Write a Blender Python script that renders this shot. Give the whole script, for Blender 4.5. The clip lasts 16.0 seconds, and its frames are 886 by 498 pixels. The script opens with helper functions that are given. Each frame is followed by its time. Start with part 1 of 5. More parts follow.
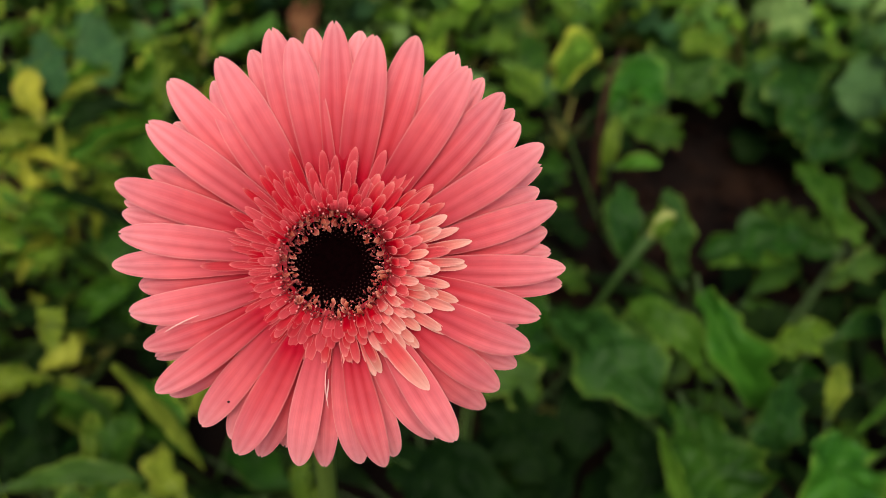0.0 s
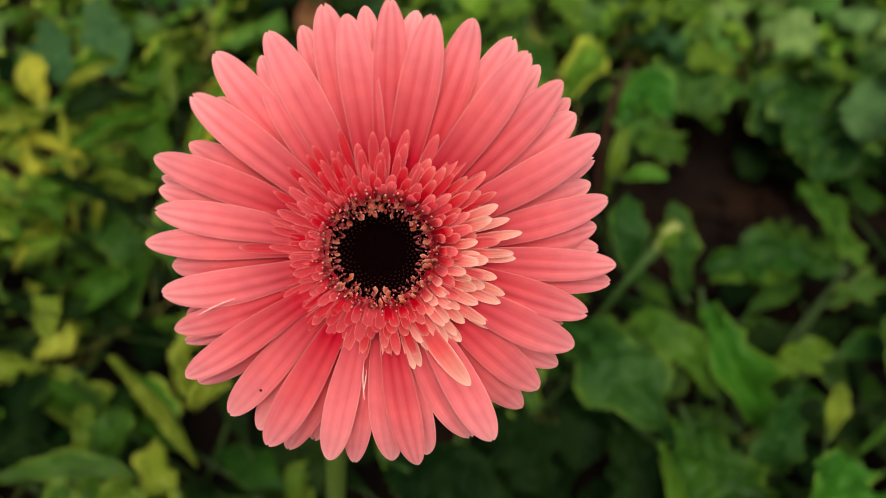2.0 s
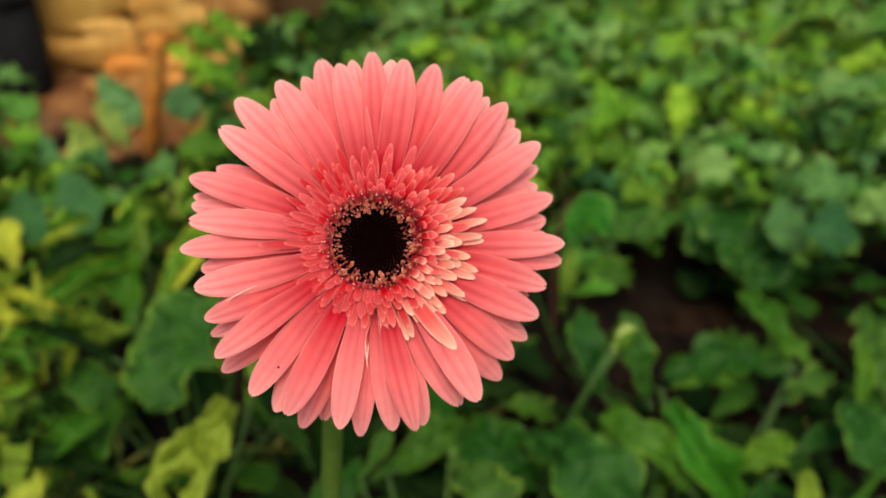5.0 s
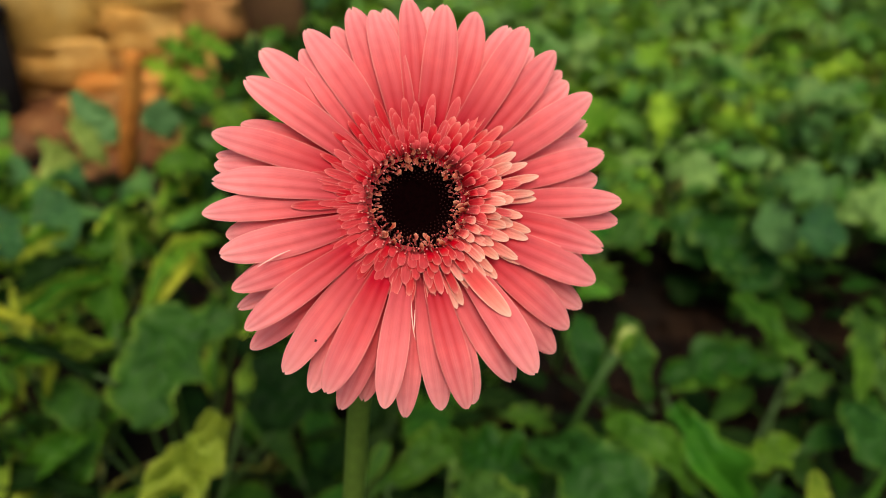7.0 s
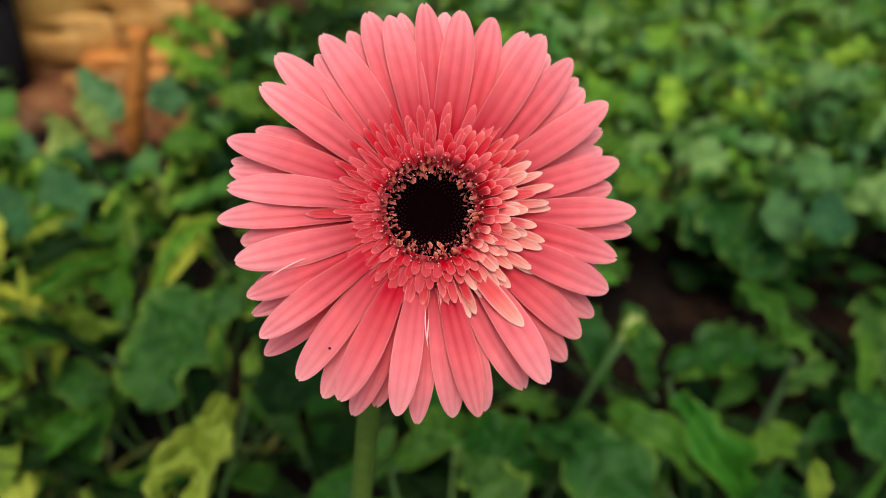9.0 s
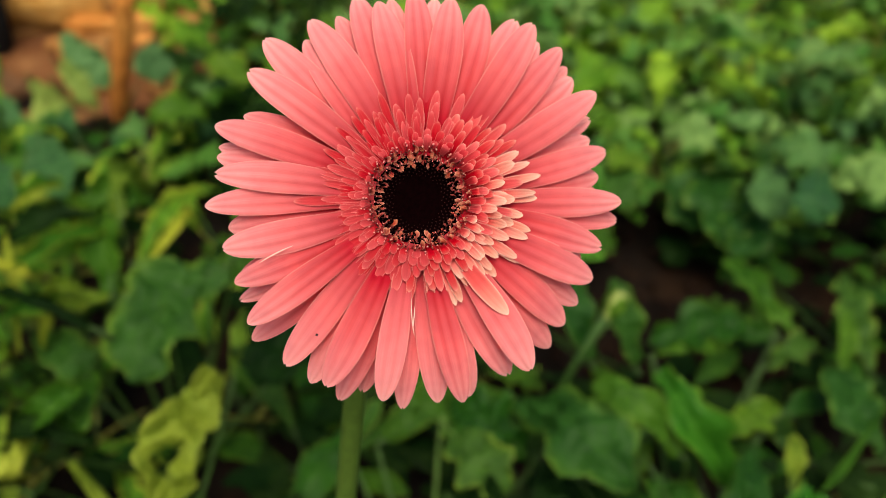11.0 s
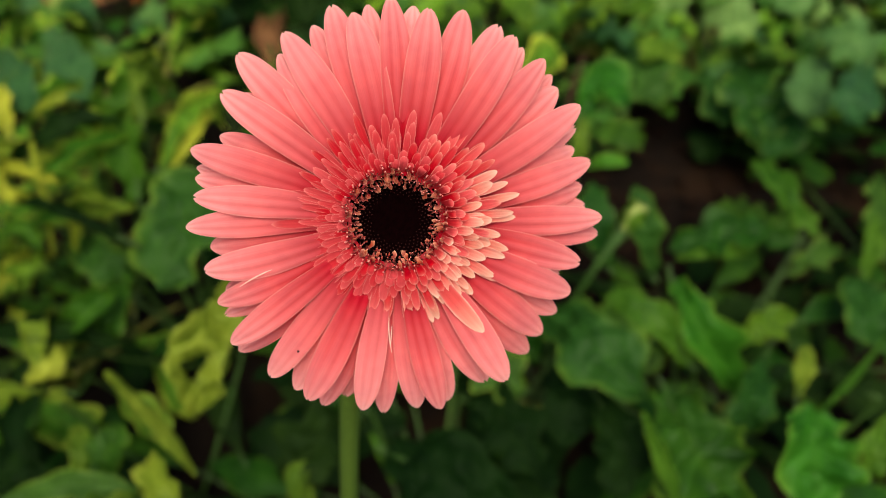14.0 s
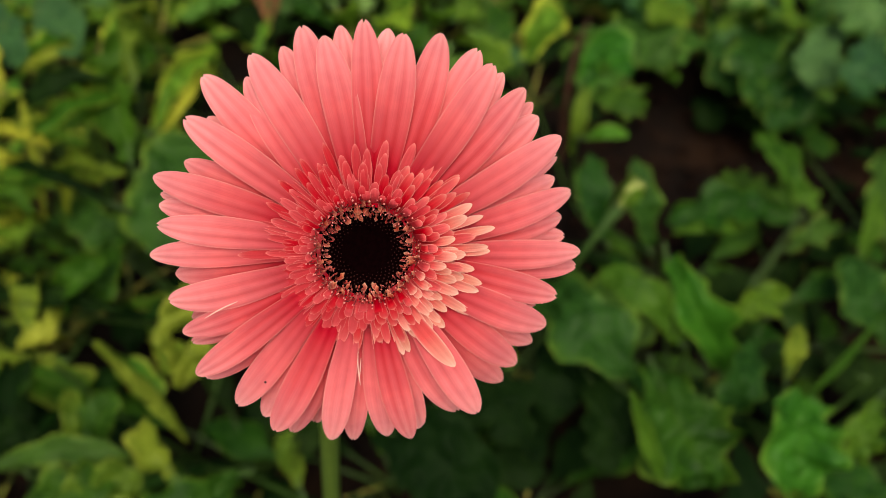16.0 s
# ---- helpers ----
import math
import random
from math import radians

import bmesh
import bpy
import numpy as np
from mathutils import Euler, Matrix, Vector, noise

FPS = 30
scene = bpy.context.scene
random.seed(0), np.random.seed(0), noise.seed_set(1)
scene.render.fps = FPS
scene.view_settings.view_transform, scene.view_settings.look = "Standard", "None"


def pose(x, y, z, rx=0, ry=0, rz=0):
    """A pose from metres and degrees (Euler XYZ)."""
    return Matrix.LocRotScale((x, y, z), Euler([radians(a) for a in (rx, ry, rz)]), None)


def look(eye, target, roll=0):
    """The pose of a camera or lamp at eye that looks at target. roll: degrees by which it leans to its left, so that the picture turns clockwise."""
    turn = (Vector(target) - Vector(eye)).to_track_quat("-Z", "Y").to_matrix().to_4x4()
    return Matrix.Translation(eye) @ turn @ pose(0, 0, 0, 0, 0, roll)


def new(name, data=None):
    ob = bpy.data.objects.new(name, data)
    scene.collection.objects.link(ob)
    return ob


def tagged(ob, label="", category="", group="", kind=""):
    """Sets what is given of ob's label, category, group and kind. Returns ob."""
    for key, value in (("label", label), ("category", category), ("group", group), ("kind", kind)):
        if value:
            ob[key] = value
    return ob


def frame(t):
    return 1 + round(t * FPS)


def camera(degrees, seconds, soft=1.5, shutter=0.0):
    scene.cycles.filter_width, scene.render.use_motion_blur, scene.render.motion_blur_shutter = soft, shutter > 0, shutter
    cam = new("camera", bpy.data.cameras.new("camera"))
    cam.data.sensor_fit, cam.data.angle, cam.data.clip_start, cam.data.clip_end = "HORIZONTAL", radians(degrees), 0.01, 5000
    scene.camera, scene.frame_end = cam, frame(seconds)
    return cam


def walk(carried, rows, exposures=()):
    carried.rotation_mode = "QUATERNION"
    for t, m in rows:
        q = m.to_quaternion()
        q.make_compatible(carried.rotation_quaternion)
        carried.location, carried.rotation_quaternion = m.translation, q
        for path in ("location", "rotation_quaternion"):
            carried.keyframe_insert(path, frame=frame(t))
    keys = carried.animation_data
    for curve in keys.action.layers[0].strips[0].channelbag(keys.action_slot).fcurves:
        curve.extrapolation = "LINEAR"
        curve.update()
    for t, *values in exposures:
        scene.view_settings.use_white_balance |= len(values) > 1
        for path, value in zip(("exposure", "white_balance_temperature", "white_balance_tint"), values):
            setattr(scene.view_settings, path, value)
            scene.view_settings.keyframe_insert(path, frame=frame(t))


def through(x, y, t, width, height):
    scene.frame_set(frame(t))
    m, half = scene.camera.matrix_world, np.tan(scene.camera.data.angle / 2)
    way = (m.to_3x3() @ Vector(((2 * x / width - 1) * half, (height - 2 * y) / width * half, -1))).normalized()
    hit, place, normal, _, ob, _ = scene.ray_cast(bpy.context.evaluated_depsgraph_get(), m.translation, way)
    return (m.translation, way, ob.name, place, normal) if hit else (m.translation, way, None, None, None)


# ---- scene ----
# ---------- camera ----------
cam = camera(62.9, 16.0, soft=0.6)
cam.data.dof.use_dof = True
cam.data.dof.focus_distance = 0.177
cam.data.dof.aperture_fstop = 8.6
EYE, TILT = 0.75, -48.0
# seconds, eye, aim, roll: metres from the first eye, before the tilt
PATH = [
    (0, (0.0097, -0.0009, -0.0016), (-0.0011, 0.1988, 0.0003), 0.44),
    (0.5, (-0.0029, 0.0002, -0.0086), (-0.0164, 0.1998, -0.0084), 1.46),
    (1, (-0.0058, -0.0083, -0.0077), (-0.0167, 0.1914, -0.0047), 2.46),
    (1.5, (-0.0026, -0.0104, -0.0045), (-0.0115, 0.1894, -0.0006), 2.66),
    (2, (-0.0037, 0.0046, -0.0061), (-0.0120, 0.2044, -0.0019), 2.70),
    (2.5, (-0.0043, 0.0115, -0.0053), (-0.0141, 0.2112, -0.0015), 1.59),
    (3, (-0.0105, 0.0127, -0.0128), (-0.0116, 0.2127, -0.0119), -0.33),
    (3.5, (-0.0100, -0.0071, -0.0167), (-0.0049, 0.1927, -0.0089), -3.14),
    (4, (-0.0055, -0.0346, -0.0343), (-0.0106, 0.1636, -0.0076), 0.03),
    (4.5, (-0.0056, -0.0327, -0.0645), (-0.0083, 0.1631, -0.0239), 0.27),
    (4.7, (-0.0068, -0.0297, -0.0578), (-0.0071, 0.1648, -0.0115), -0.70),
    (6.8, (-0.0229, -0.0089, -0.0698), (-0.0121, 0.1828, -0.0140), -4.10),
    (7, (-0.0281, -0.0058, -0.0673), (-0.0183, 0.1862, -0.0121), -3.79),
    (7.5, (-0.0301, 0.0029, -0.0633), (-0.0197, 0.1952, -0.0094), -3.68),
    (8, (-0.0309, 0.0072, -0.0631), (-0.0215, 0.1996, -0.0092), -3.40),
    (8.2, (-0.0319, 0.0079, -0.0597), (-0.0225, 0.2005, -0.0070), -3.40),
    (10.5, (-0.0259, -0.0372, -0.0707), (-0.0202, 0.1574, -0.0247), -1.74),
    (11, (-0.0297, -0.0110, -0.0555), (-0.0185, 0.1844, -0.0142), -2.44),
    (11.5, (-0.0295, 0.0012, -0.0428), (-0.0211, 0.1976, -0.0061), -2.20),
    (12, (-0.0253, 0.0021, -0.0357), (-0.0187, 0.1997, -0.0061), -1.70),
    (12.5, (-0.0206, -0.0039, -0.0276), (-0.0184, 0.1952, -0.0096), -1.42),
    (13, (-0.0140, -0.0157, -0.0205), (-0.0167, 0.1841, -0.0122), -0.94),
    (13.5, (-0.0201, -0.0189, -0.0142), (-0.0214, 0.1809, -0.0061), -0.97),
    (14, (-0.0141, -0.0182, -0.0179), (-0.0130, 0.1817, -0.0115), -1.63),
    (14.5, (-0.0146, -0.0254, -0.0110), (-0.0152, 0.1746, -0.0106), -1.14),
    (15, (-0.0093, -0.0256, -0.0021), (-0.0096, 0.1743, -0.0082), -0.49),
    (15.5, (-0.0083, -0.0189, 0.0027), (-0.0083, 0.1810, -0.0039), 0.33),
    (16, (-0.0062, -0.0125, 0.0033), (-0.0058, 0.1873, -0.0040), -0.31),
]
EXPOSURES = [
    (0.0, -0.20, 6500, 21), (0.5, -0.18, 6500, 19), (1.0, -0.13, 6700, 16), (1.5, -0.10, 6900, 13), (2.0, -0.14, 6800, 17), (2.3, -0.26, 6300, 26), (2.5, -0.44, 5900, 35),
    (3.0, -0.60, 5700, 36), (3.3, -0.42, 6000, 28), (3.5, -0.15, 6300, 18), (4.0, 0.16, 6800, 2), (4.7, 0.16, 6800, 2), (7.0, -0.03, 6900, 8),
    (7.5, -0.02, 6000, 15), (8.0, -0.08, 5850, 18), (8.2, -0.08, 5850, 18), (10.5, 0.2, 6800, 0), (11.0, 0.1, 6850, 5), (11.5, -0.04, 6850, 10),
    (12.0, -0.26, 6300, 23), (12.5, -0.05, 6500, 14), (13.0, -0.05, 6900, 10), (14.5, 0.08, 6850, 3), (15.5, 0.05, 6850, 4), (16.0, -0.10, 7000, 13),
]
walk(cam, [(t, pose(0, 0, EYE, TILT, 0, 0) @ look(eye, aim, roll)) for t, eye, aim, roll in PATH], [(t, e + 0.09, k, g) for t, e, k, g in EXPOSURES])

# ---------- light: bright overcast sky ----------
world = bpy.data.worlds.new("sky")
scene.world = world
world.use_nodes = True
wn, wl = world.node_tree.nodes, world.node_tree.links
sky = wn.new("ShaderNodeTexSky")
sky.sky_type, sky.sun_disc = "NISHITA", False
sky.sun_elevation, sky.sun_rotation = radians(58), radians(175)
sky.air_density, sky.dust_density, sky.ozone_density = 0.9, 6.0, 0.5
wl.new(sky.outputs[0], wn["Background"].inputs[0])
wn["Background"].inputs[1].default_value = 0.12
sun_data = bpy.data.lights.new("sun", "SUN")
sun_data.energy, sun_data.angle, sun_data.color = 2.1, radians(40), (1.0, 0.93, 0.80)
sun = new("sun", sun_data)
sun.matrix_world = look((0.15, -0.75, 3.4), (0, 0.4, 0))


# ---------- materials ----------
def material(name, rough=0.5, spec=0.5):
    m = bpy.data.materials.new(name)
    m.use_nodes = True
    nt = m.node_tree
    b = nt.nodes["Principled BSDF"]
    b.inputs["Roughness"].default_value = rough
    b.inputs["Specular IOR Level"].default_value = spec
    return m, nt, b


def node(nt, kind, inputs=(), **attrs):
    n = nt.nodes.new(kind)
    for k, v in attrs.items():
        setattr(n, k, v)
    for k, v in dict(inputs).items():
        if hasattr(v, "is_linked"):
            nt.links.new(v, n.inputs[k])
        else:
            n.inputs[k].default_value = v
    return n


def math_node(nt, op, a, b=0.0, c=0.0):
    return node(nt, "ShaderNodeMath", {0: a, 1: b, 2: c}, operation=op).outputs[0]


def ramp(nt, fac, stops):
    n = node(nt, "ShaderNodeValToRGB", {0: fac})
    els = n.color_ramp.elements
    while len(els) < len(stops):
        els.new(0.5)
    for e, (p, c) in zip(els, stops):
        e.position, e.color = p, (*c, 1)
    return n.outputs[0]


def mix(nt, fac, a, b, blend="MIX"):
    n = nt.nodes.new("ShaderNodeMix")
    n.data_type, n.blend_type = "RGBA", blend
    for i, v in ((0, fac), (6, a), (7, b)):
        if hasattr(v, "is_linked"):
            nt.links.new(v, n.inputs[i])
        else:
            n.inputs[i].default_value = (*v, 1) if isinstance(v, tuple) else v
    return n.outputs[2]


def noise_tex(nt, scale, detail=3.0, rough=0.55, vec=None):
    n = node(nt, "ShaderNodeTexNoise", {"Scale": scale, "Detail": detail, "Roughness": rough})
    if vec is None:
        vec = nt.nodes.new("ShaderNodeTexCoord").outputs["Object"]
    nt.links.new(vec, n.inputs["Vector"])
    return n.outputs[0]


def bump(nt, b, height, strength, distance):
    n = node(nt, "ShaderNodeBump", {"Height": height, "Strength": strength, "Distance": distance})
    nt.links.new(n.outputs[0], b.inputs["Normal"])
    return n


def uv_split(nt):
    uv = node(nt, "ShaderNodeUVMap", uv_map="UVMap")
    s = node(nt, "ShaderNodeSeparateXYZ", {0: uv.outputs[0]})
    return uv.outputs[0], s.outputs[0], s.outputs[1]


def let_light_through(nt, b, colour, share):
    """Thin tissue: part of the light goes through to the other side."""
    tr = nt.nodes.new("ShaderNodeBsdfTranslucent")
    nt.links.new(colour, tr.inputs[0])
    mx = node(nt, "ShaderNodeMixShader", {0: share, 1: b.outputs[0], 2: tr.outputs[0]})
    nt.links.new(mx.outputs[0], nt.nodes["Material Output"].inputs[0])


def petal_material(name, base, middle, tip, edge, edge_share, stops=(0.26, 0.62, 1.0), rim_power=20.0, tip_power=24.0, veins=1.0, through=0.32):
    m, nt, b = material(name, 0.5, 0.11)
    uv, u, v = uv_split(nt)
    col = ramp(nt, v, list(zip(stops, (base, middle, tip))))
    # darker lengthwise veins and fine fibres
    across = math_node(nt, "ABSOLUTE", math_node(nt, "MULTIPLY_ADD", u, 2.0, -1.0))
    vein = math_node(nt, "POWER", math_node(nt, "ABSOLUTE", math_node(nt, "COSINE", math_node(nt, "MULTIPLY", u, 9.42))), 2.6)
    each = nt.nodes.new("ShaderNodeObjectInfo").outputs["Random"]
    own = math_node(nt, "MULTIPLY_ADD", math_node(nt, "FRACT", math_node(nt, "MULTIPLY", each, 7.3)), 0.50 * veins, 0.50 * veins)
    fade = math_node(nt, "MULTIPLY", math_node(nt, "MULTIPLY_ADD", v, -0.45, 0.95), own)
    col = mix(nt, math_node(nt, "MULTIPLY", vein, fade), col, mix(nt, 1.0, col, (0.86, 0.50, 0.52), "MULTIPLY"))
    stretched = node(nt, "ShaderNodeMapping", {0: uv, 3: (42.0, 2.2, 1.0)}).outputs[0]
    fibre = noise_tex(nt, 1.0, 4.0, 0.6, stretched)
    col = mix(nt, 0.22, col, mix(nt, 1.0, col, ramp(nt, fibre, [(0.3, (0.60, 0.42, 0.42)), (0.7, (1.12, 1.22, 1.22))]), "MULTIPLY"))
    blotch = noise_tex(nt, 160.0, 2.0)
    col = mix(nt, 0.30, col, mix(nt, 1.0, col, ramp(nt, blotch, [(0.35, (0.82, 0.66, 0.72)), (0.65, (1.1, 1.18, 1.1))]), "MULTIPLY"))
    rim = math_node(nt, "MULTIPLY", math_node(nt, "POWER", across, rim_power), math_node(nt, "MINIMUM", 1.0, math_node(nt, "MULTIPLY", v, 1.6)))
    tipness = math_node(nt, "POWER", v, tip_power)
    col = mix(nt, math_node(nt, "MULTIPLY", math_node(nt, "MAXIMUM", rim, tipness), edge_share), col, edge)
    hsv = node(nt, "ShaderNodeHueSaturation", {"Color": col})
    nt.links.new(math_node(nt, "MULTIPLY_ADD", each, 0.16, 0.92), hsv.inputs["Value"])
    nt.links.new(math_node(nt, "MULTIPLY_ADD", each, -0.12, 1.06), hsv.inputs["Saturation"])
    nt.links.new(hsv.outputs[0], b.inputs["Base Color"])
    bump(nt, b, math_node(nt, "ADD", fibre, math_node(nt, "MULTIPLY", vein, -0.6)), 0.35, 0.0003)
    let_light_through(nt, b, mix(nt, 1.0, hsv.outputs[0], (1.0, 0.52, 0.48), "MULTIPLY"), through)
    return m


PETAL = petal_material("petal_coral", (0.61, 0.026, 0.050), (0.905, 0.197, 0.214), (0.972, 0.387, 0.412), (0.98, 0.60, 0.54), 0.45, (0.25, 0.62, 1.0))
# red to pale florets: light across the head is put into their colours
FLORET = petal_material("floret_red", (0.60, 0.024, 0.040), (0.64, 0.030, 0.046), (0.75, 0.064, 0.080), (0.95, 0.42, 0.37), 0.6, (0.1, 0.6, 1.0), 14.0, 26.0, 0.4)
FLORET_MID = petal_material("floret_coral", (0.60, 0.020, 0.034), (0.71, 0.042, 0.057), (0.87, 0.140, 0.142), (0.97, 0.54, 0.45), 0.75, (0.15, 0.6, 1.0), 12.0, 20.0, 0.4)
FLORET_PALE_LIT = petal_material("floret_pale_lit", (0.60, 0.018, 0.030), (0.83, 0.095, 0.092), (0.96, 0.53, 0.40), (0.98, 0.74, 0.60), 0.85, (0.20, 0.55, 1.0), 10.0, 18.0, 0.4)
CURL = petal_material("curled_floret", (0.03, 0.002, 0.004), (0.42, 0.070, 0.046), (0.76, 0.30, 0.175), (0.95, 0.58, 0.40), 0.6, (0.1, 0.55, 1.0), 8.0, 14.0, 0.3, 0.15)
CURL_DARK = petal_material("curled_floret_dark", (0.02, 0.002, 0.003), (0.26, 0.022, 0.024), (0.60, 0.125, 0.095), (0.88, 0.40, 0.29), 0.6, (0.1, 0.55, 1.0), 8.0, 14.0, 0.3, 0.10)


def plain(name, colour, rough=0.5, var=0.25, scale=300.0, spec=0.4, bumps=0.0):
    m, nt, b = material(name, rough, spec)
    n = noise_tex(nt, scale, 4.0)
    lo, hi = tuple(c * (1 - var) for c in colour), tuple(min(1, c * (1 + var)) for c in colour)
    nt.links.new(ramp(nt, n, [(0.3, lo), (0.7, hi)]), b.inputs["Base Color"])
    if bumps:
        bump(nt, b, n, 0.5, bumps)
    return m


DISC = plain("disc_maroon", (0.0028, 0.0006, 0.0008), 0.95, 0.4, 900.0, 0.0, 0.0004)
DISC_BUMP = plain("disc_bud", (0.042, 0.013, 0.012), 0.8, 0.5, 900.0, 0.08)
STYLE = plain("style_dark_red", (0.20, 0.012, 0.016), 0.5, 0.4, 700.0, 0.3)
STYLE_TIP = plain("style_tip_pink", (0.86, 0.27, 0.25), 0.5, 0.25, 700.0, 0.3)
SPECK = plain("speck_black", (0.02, 0.006, 0.006), 0.7, 0.3, 700.0, 0.2)
SLIVER = plain("petal_edge_cream", (0.88, 0.52, 0.45), 0.5, 0.15, 500.0, 0.35)
STEM = plain("stem_green", (0.098, 0.170, 0.025), 0.45, 0.18, 260.0, 0.4, 0.0002)


def leaf_material(name, dark, light, vein, edge, edge_share=0.75, rough=0.46, rim_power=11.0, spec=0.11):
    m, nt, b = material(name, rough, spec)
    uv, u, v = uv_split(nt)
    across = math_node(nt, "ABSOLUTE", math_node(nt, "MULTIPLY_ADD", u, 2.0, -1.0))
    patches = noise_tex(nt, 38.0, 4.0)
    col = ramp(nt, patches, [(0.32, dark), (0.68, light)])
    grain = noise_tex(nt, 420.0, 3.0)
    col = mix(nt, 0.3, col, mix(nt, 1.0, col, ramp(nt, grain, [(0.35, (0.7, 0.72, 0.6)), (0.65, (1.2, 1.2, 1.1))]), "MULTIPLY"))
    side = math_node(nt, "FRACT", math_node(nt, "MULTIPLY_ADD", across, -1.6, math_node(nt, "MULTIPLY", v, 9.0)))
    sidevein = math_node(nt, "POWER", math_node(nt, "ABSOLUTE", math_node(nt, "MULTIPLY_ADD", side, 2.0, -1.0)), 16.0)
    mid = math_node(nt, "POWER", math_node(nt, "SUBTRACT", 1.0, across), 18.0)
    lines = math_node(nt, "MAXIMUM", mid, math_node(nt, "MULTIPLY", sidevein, 0.5))
    col = mix(nt, math_node(nt, "MULTIPLY", lines, 0.28), col, vein)
    # pale broken rim: light on the upcurled leaf edges, painted into the colour
    broken = ramp(nt, noise_tex(nt, 55.0, 2.0), [(0.34, (0.15, 0.15, 0.15)), (0.56, (1.0, 1.0, 1.0))])
    rim = math_node(nt, "MULTIPLY", math_node(nt, "MULTIPLY", math_node(nt, "POWER", across, rim_power), edge_share), broken)
    col = mix(nt, rim, col, edge)
    info = nt.nodes.new("ShaderNodeObjectInfo").outputs["Random"]
    hsv = node(nt, "ShaderNodeHueSaturation", {"Color": col})
    nt.links.new(math_node(nt, "MULTIPLY_ADD", info, 0.5, 0.75), hsv.inputs["Value"])
    nt.links.new(math_node(nt, "MULTIPLY_ADD", info, -0.035, 0.515), hsv.inputs["Hue"])
    nt.links.new(hsv.outputs[0], b.inputs["Base Color"])
    bump(nt, b, math_node(nt, "ADD", math_node(nt, "MULTIPLY", lines, -0.4), noise_tex(nt, 120.0, 3.0)), 0.3, 0.0012)
    let_light_through(nt, b, hsv.outputs[0], 0.2)
    return m


LEAF = leaf_material("leaf_green", (0.0108, 0.0482, 0.00459), (0.0314, 0.105, 0.00825), (0.0685, 0.146, 0.0147), (0.147, 0.252, 0.0202), 0.7)
LEAF_LIT_RIM = leaf_material("leaf_lit_rim_green", (0.0258, 0.108, 0.00771), (0.072, 0.221, 0.0155), (0.251, 0.407, 0.0377), (0.546, 0.67, 0.0683), 1.0, 0.5, 4.5)
LEAF_PALE = leaf_material("leaf_pale_green", (0.15, 0.214, 0.0197), (0.283, 0.349, 0.0383), (0.359, 0.428, 0.0546), (0.448, 0.508, 0.0765), 0.6)
# near-black green: the shade deep between leaves is put into the colour
LEAF_DARK_SHADED = leaf_material("leaf_dark_green_shaded", (0.0034, 0.0136, 0.00255), (0.00935, 0.0289, 0.00425), (0.017, 0.0425, 0.00765), (0.0255, 0.0553, 0.0102), 0.3, 0.6, 11.0, 0.05)
LEAF_LIGHT = leaf_material("leaf_light_green", (0.0334, 0.102, 0.00669), (0.072, 0.171, 0.0133), (0.134, 0.241, 0.0255), (0.248, 0.407, 0.0354), 0.55)
LEAF_YELLOW = leaf_material("leaf_yellow_green", (0.161, 0.224, 0.0161), (0.323, 0.373, 0.0373), (0.395, 0.418, 0.0598), (0.46, 0.46, 0.069), 0.6)
WEED = leaf_material("weed_green", (0.092, 0.23, 0.013), (0.20, 0.38, 0.030), (0.24, 0.39, 0.04), (0.28, 0.43, 0.045), 0.4)
LEAF_BLUE = leaf_material("leaf_grey_green", (0.05, 0.150, 0.020), (0.12, 0.28, 0.045), (0.18, 0.32, 0.06), (0.21, 0.35, 0.06), 0.3)
LEAF_BRIGHT = leaf_material("leaf_bright_green", (0.0259, 0.12, 0.00809), (0.0518, 0.192, 0.0135), (0.106, 0.254, 0.0277), (0.255, 0.448, 0.049), 0.9)
LEAF_MID = leaf_material("leaf_olive_green", (0.0706, 0.137, 0.0104), (0.15, 0.235, 0.0217), (0.24, 0.326, 0.0364), (0.476, 0.585, 0.0794), 0.8)
LEAF_GREY = leaf_material("leaf_pale_grey_green", (0.07, 0.17, 0.04), (0.155, 0.30, 0.08), (0.19, 0.33, 0.10), (0.21, 0.35, 0.09), 0.3)
LEAF_SOFT = leaf_material("leaf_soft_green", (0.0153, 0.0593, 0.00805), (0.0344, 0.108, 0.0143), (0.0588, 0.147, 0.0229), (0.196, 0.333, 0.0379), 0.85)
STALK_MID = plain("leaf_stalk_mid", (0.030, 0.078, 0.010), 0.55, 0.3, 120.0)
STALK_PALE = plain("leaf_stalk_pale", (0.085, 0.17, 0.025), 0.5, 0.25, 120.0)
LEAF_SAGE = leaf_material("leaf_sage_green", (0.060, 0.165, 0.058), (0.10, 0.24, 0.088), (0.12, 0.25, 0.09), (0.16, 0.29, 0.09), 0.3)
LEAF_CREAM = leaf_material("leaf_cream_green", (0.20, 0.30, 0.060), (0.32, 0.42, 0.10), (0.40, 0.48, 0.13), (0.46, 0.52, 0.15), 0.6)
LEAF_TEAL = leaf_material("leaf_teal_green", (0.0259, 0.0918, 0.0281), (0.0518, 0.146, 0.0432), (0.0756, 0.184, 0.054), (0.108, 0.216, 0.054), 0.3)
STALK = plain("leaf_stalk_green", (0.035, 0.085, 0.011), 0.5, 0.3, 120.0)
DRY = plain("dry_stalk_brown", (0.055, 0.022, 0.012), 0.8, 0.4, 150.0, 0.2)
DRY_LEAF = leaf_material("leaf_withered_brown", (0.12, 0.065, 0.025), (0.24, 0.14, 0.055), (0.18, 0.09, 0.035), (0.10, 0.05, 0.02), 0.4, 0.7)
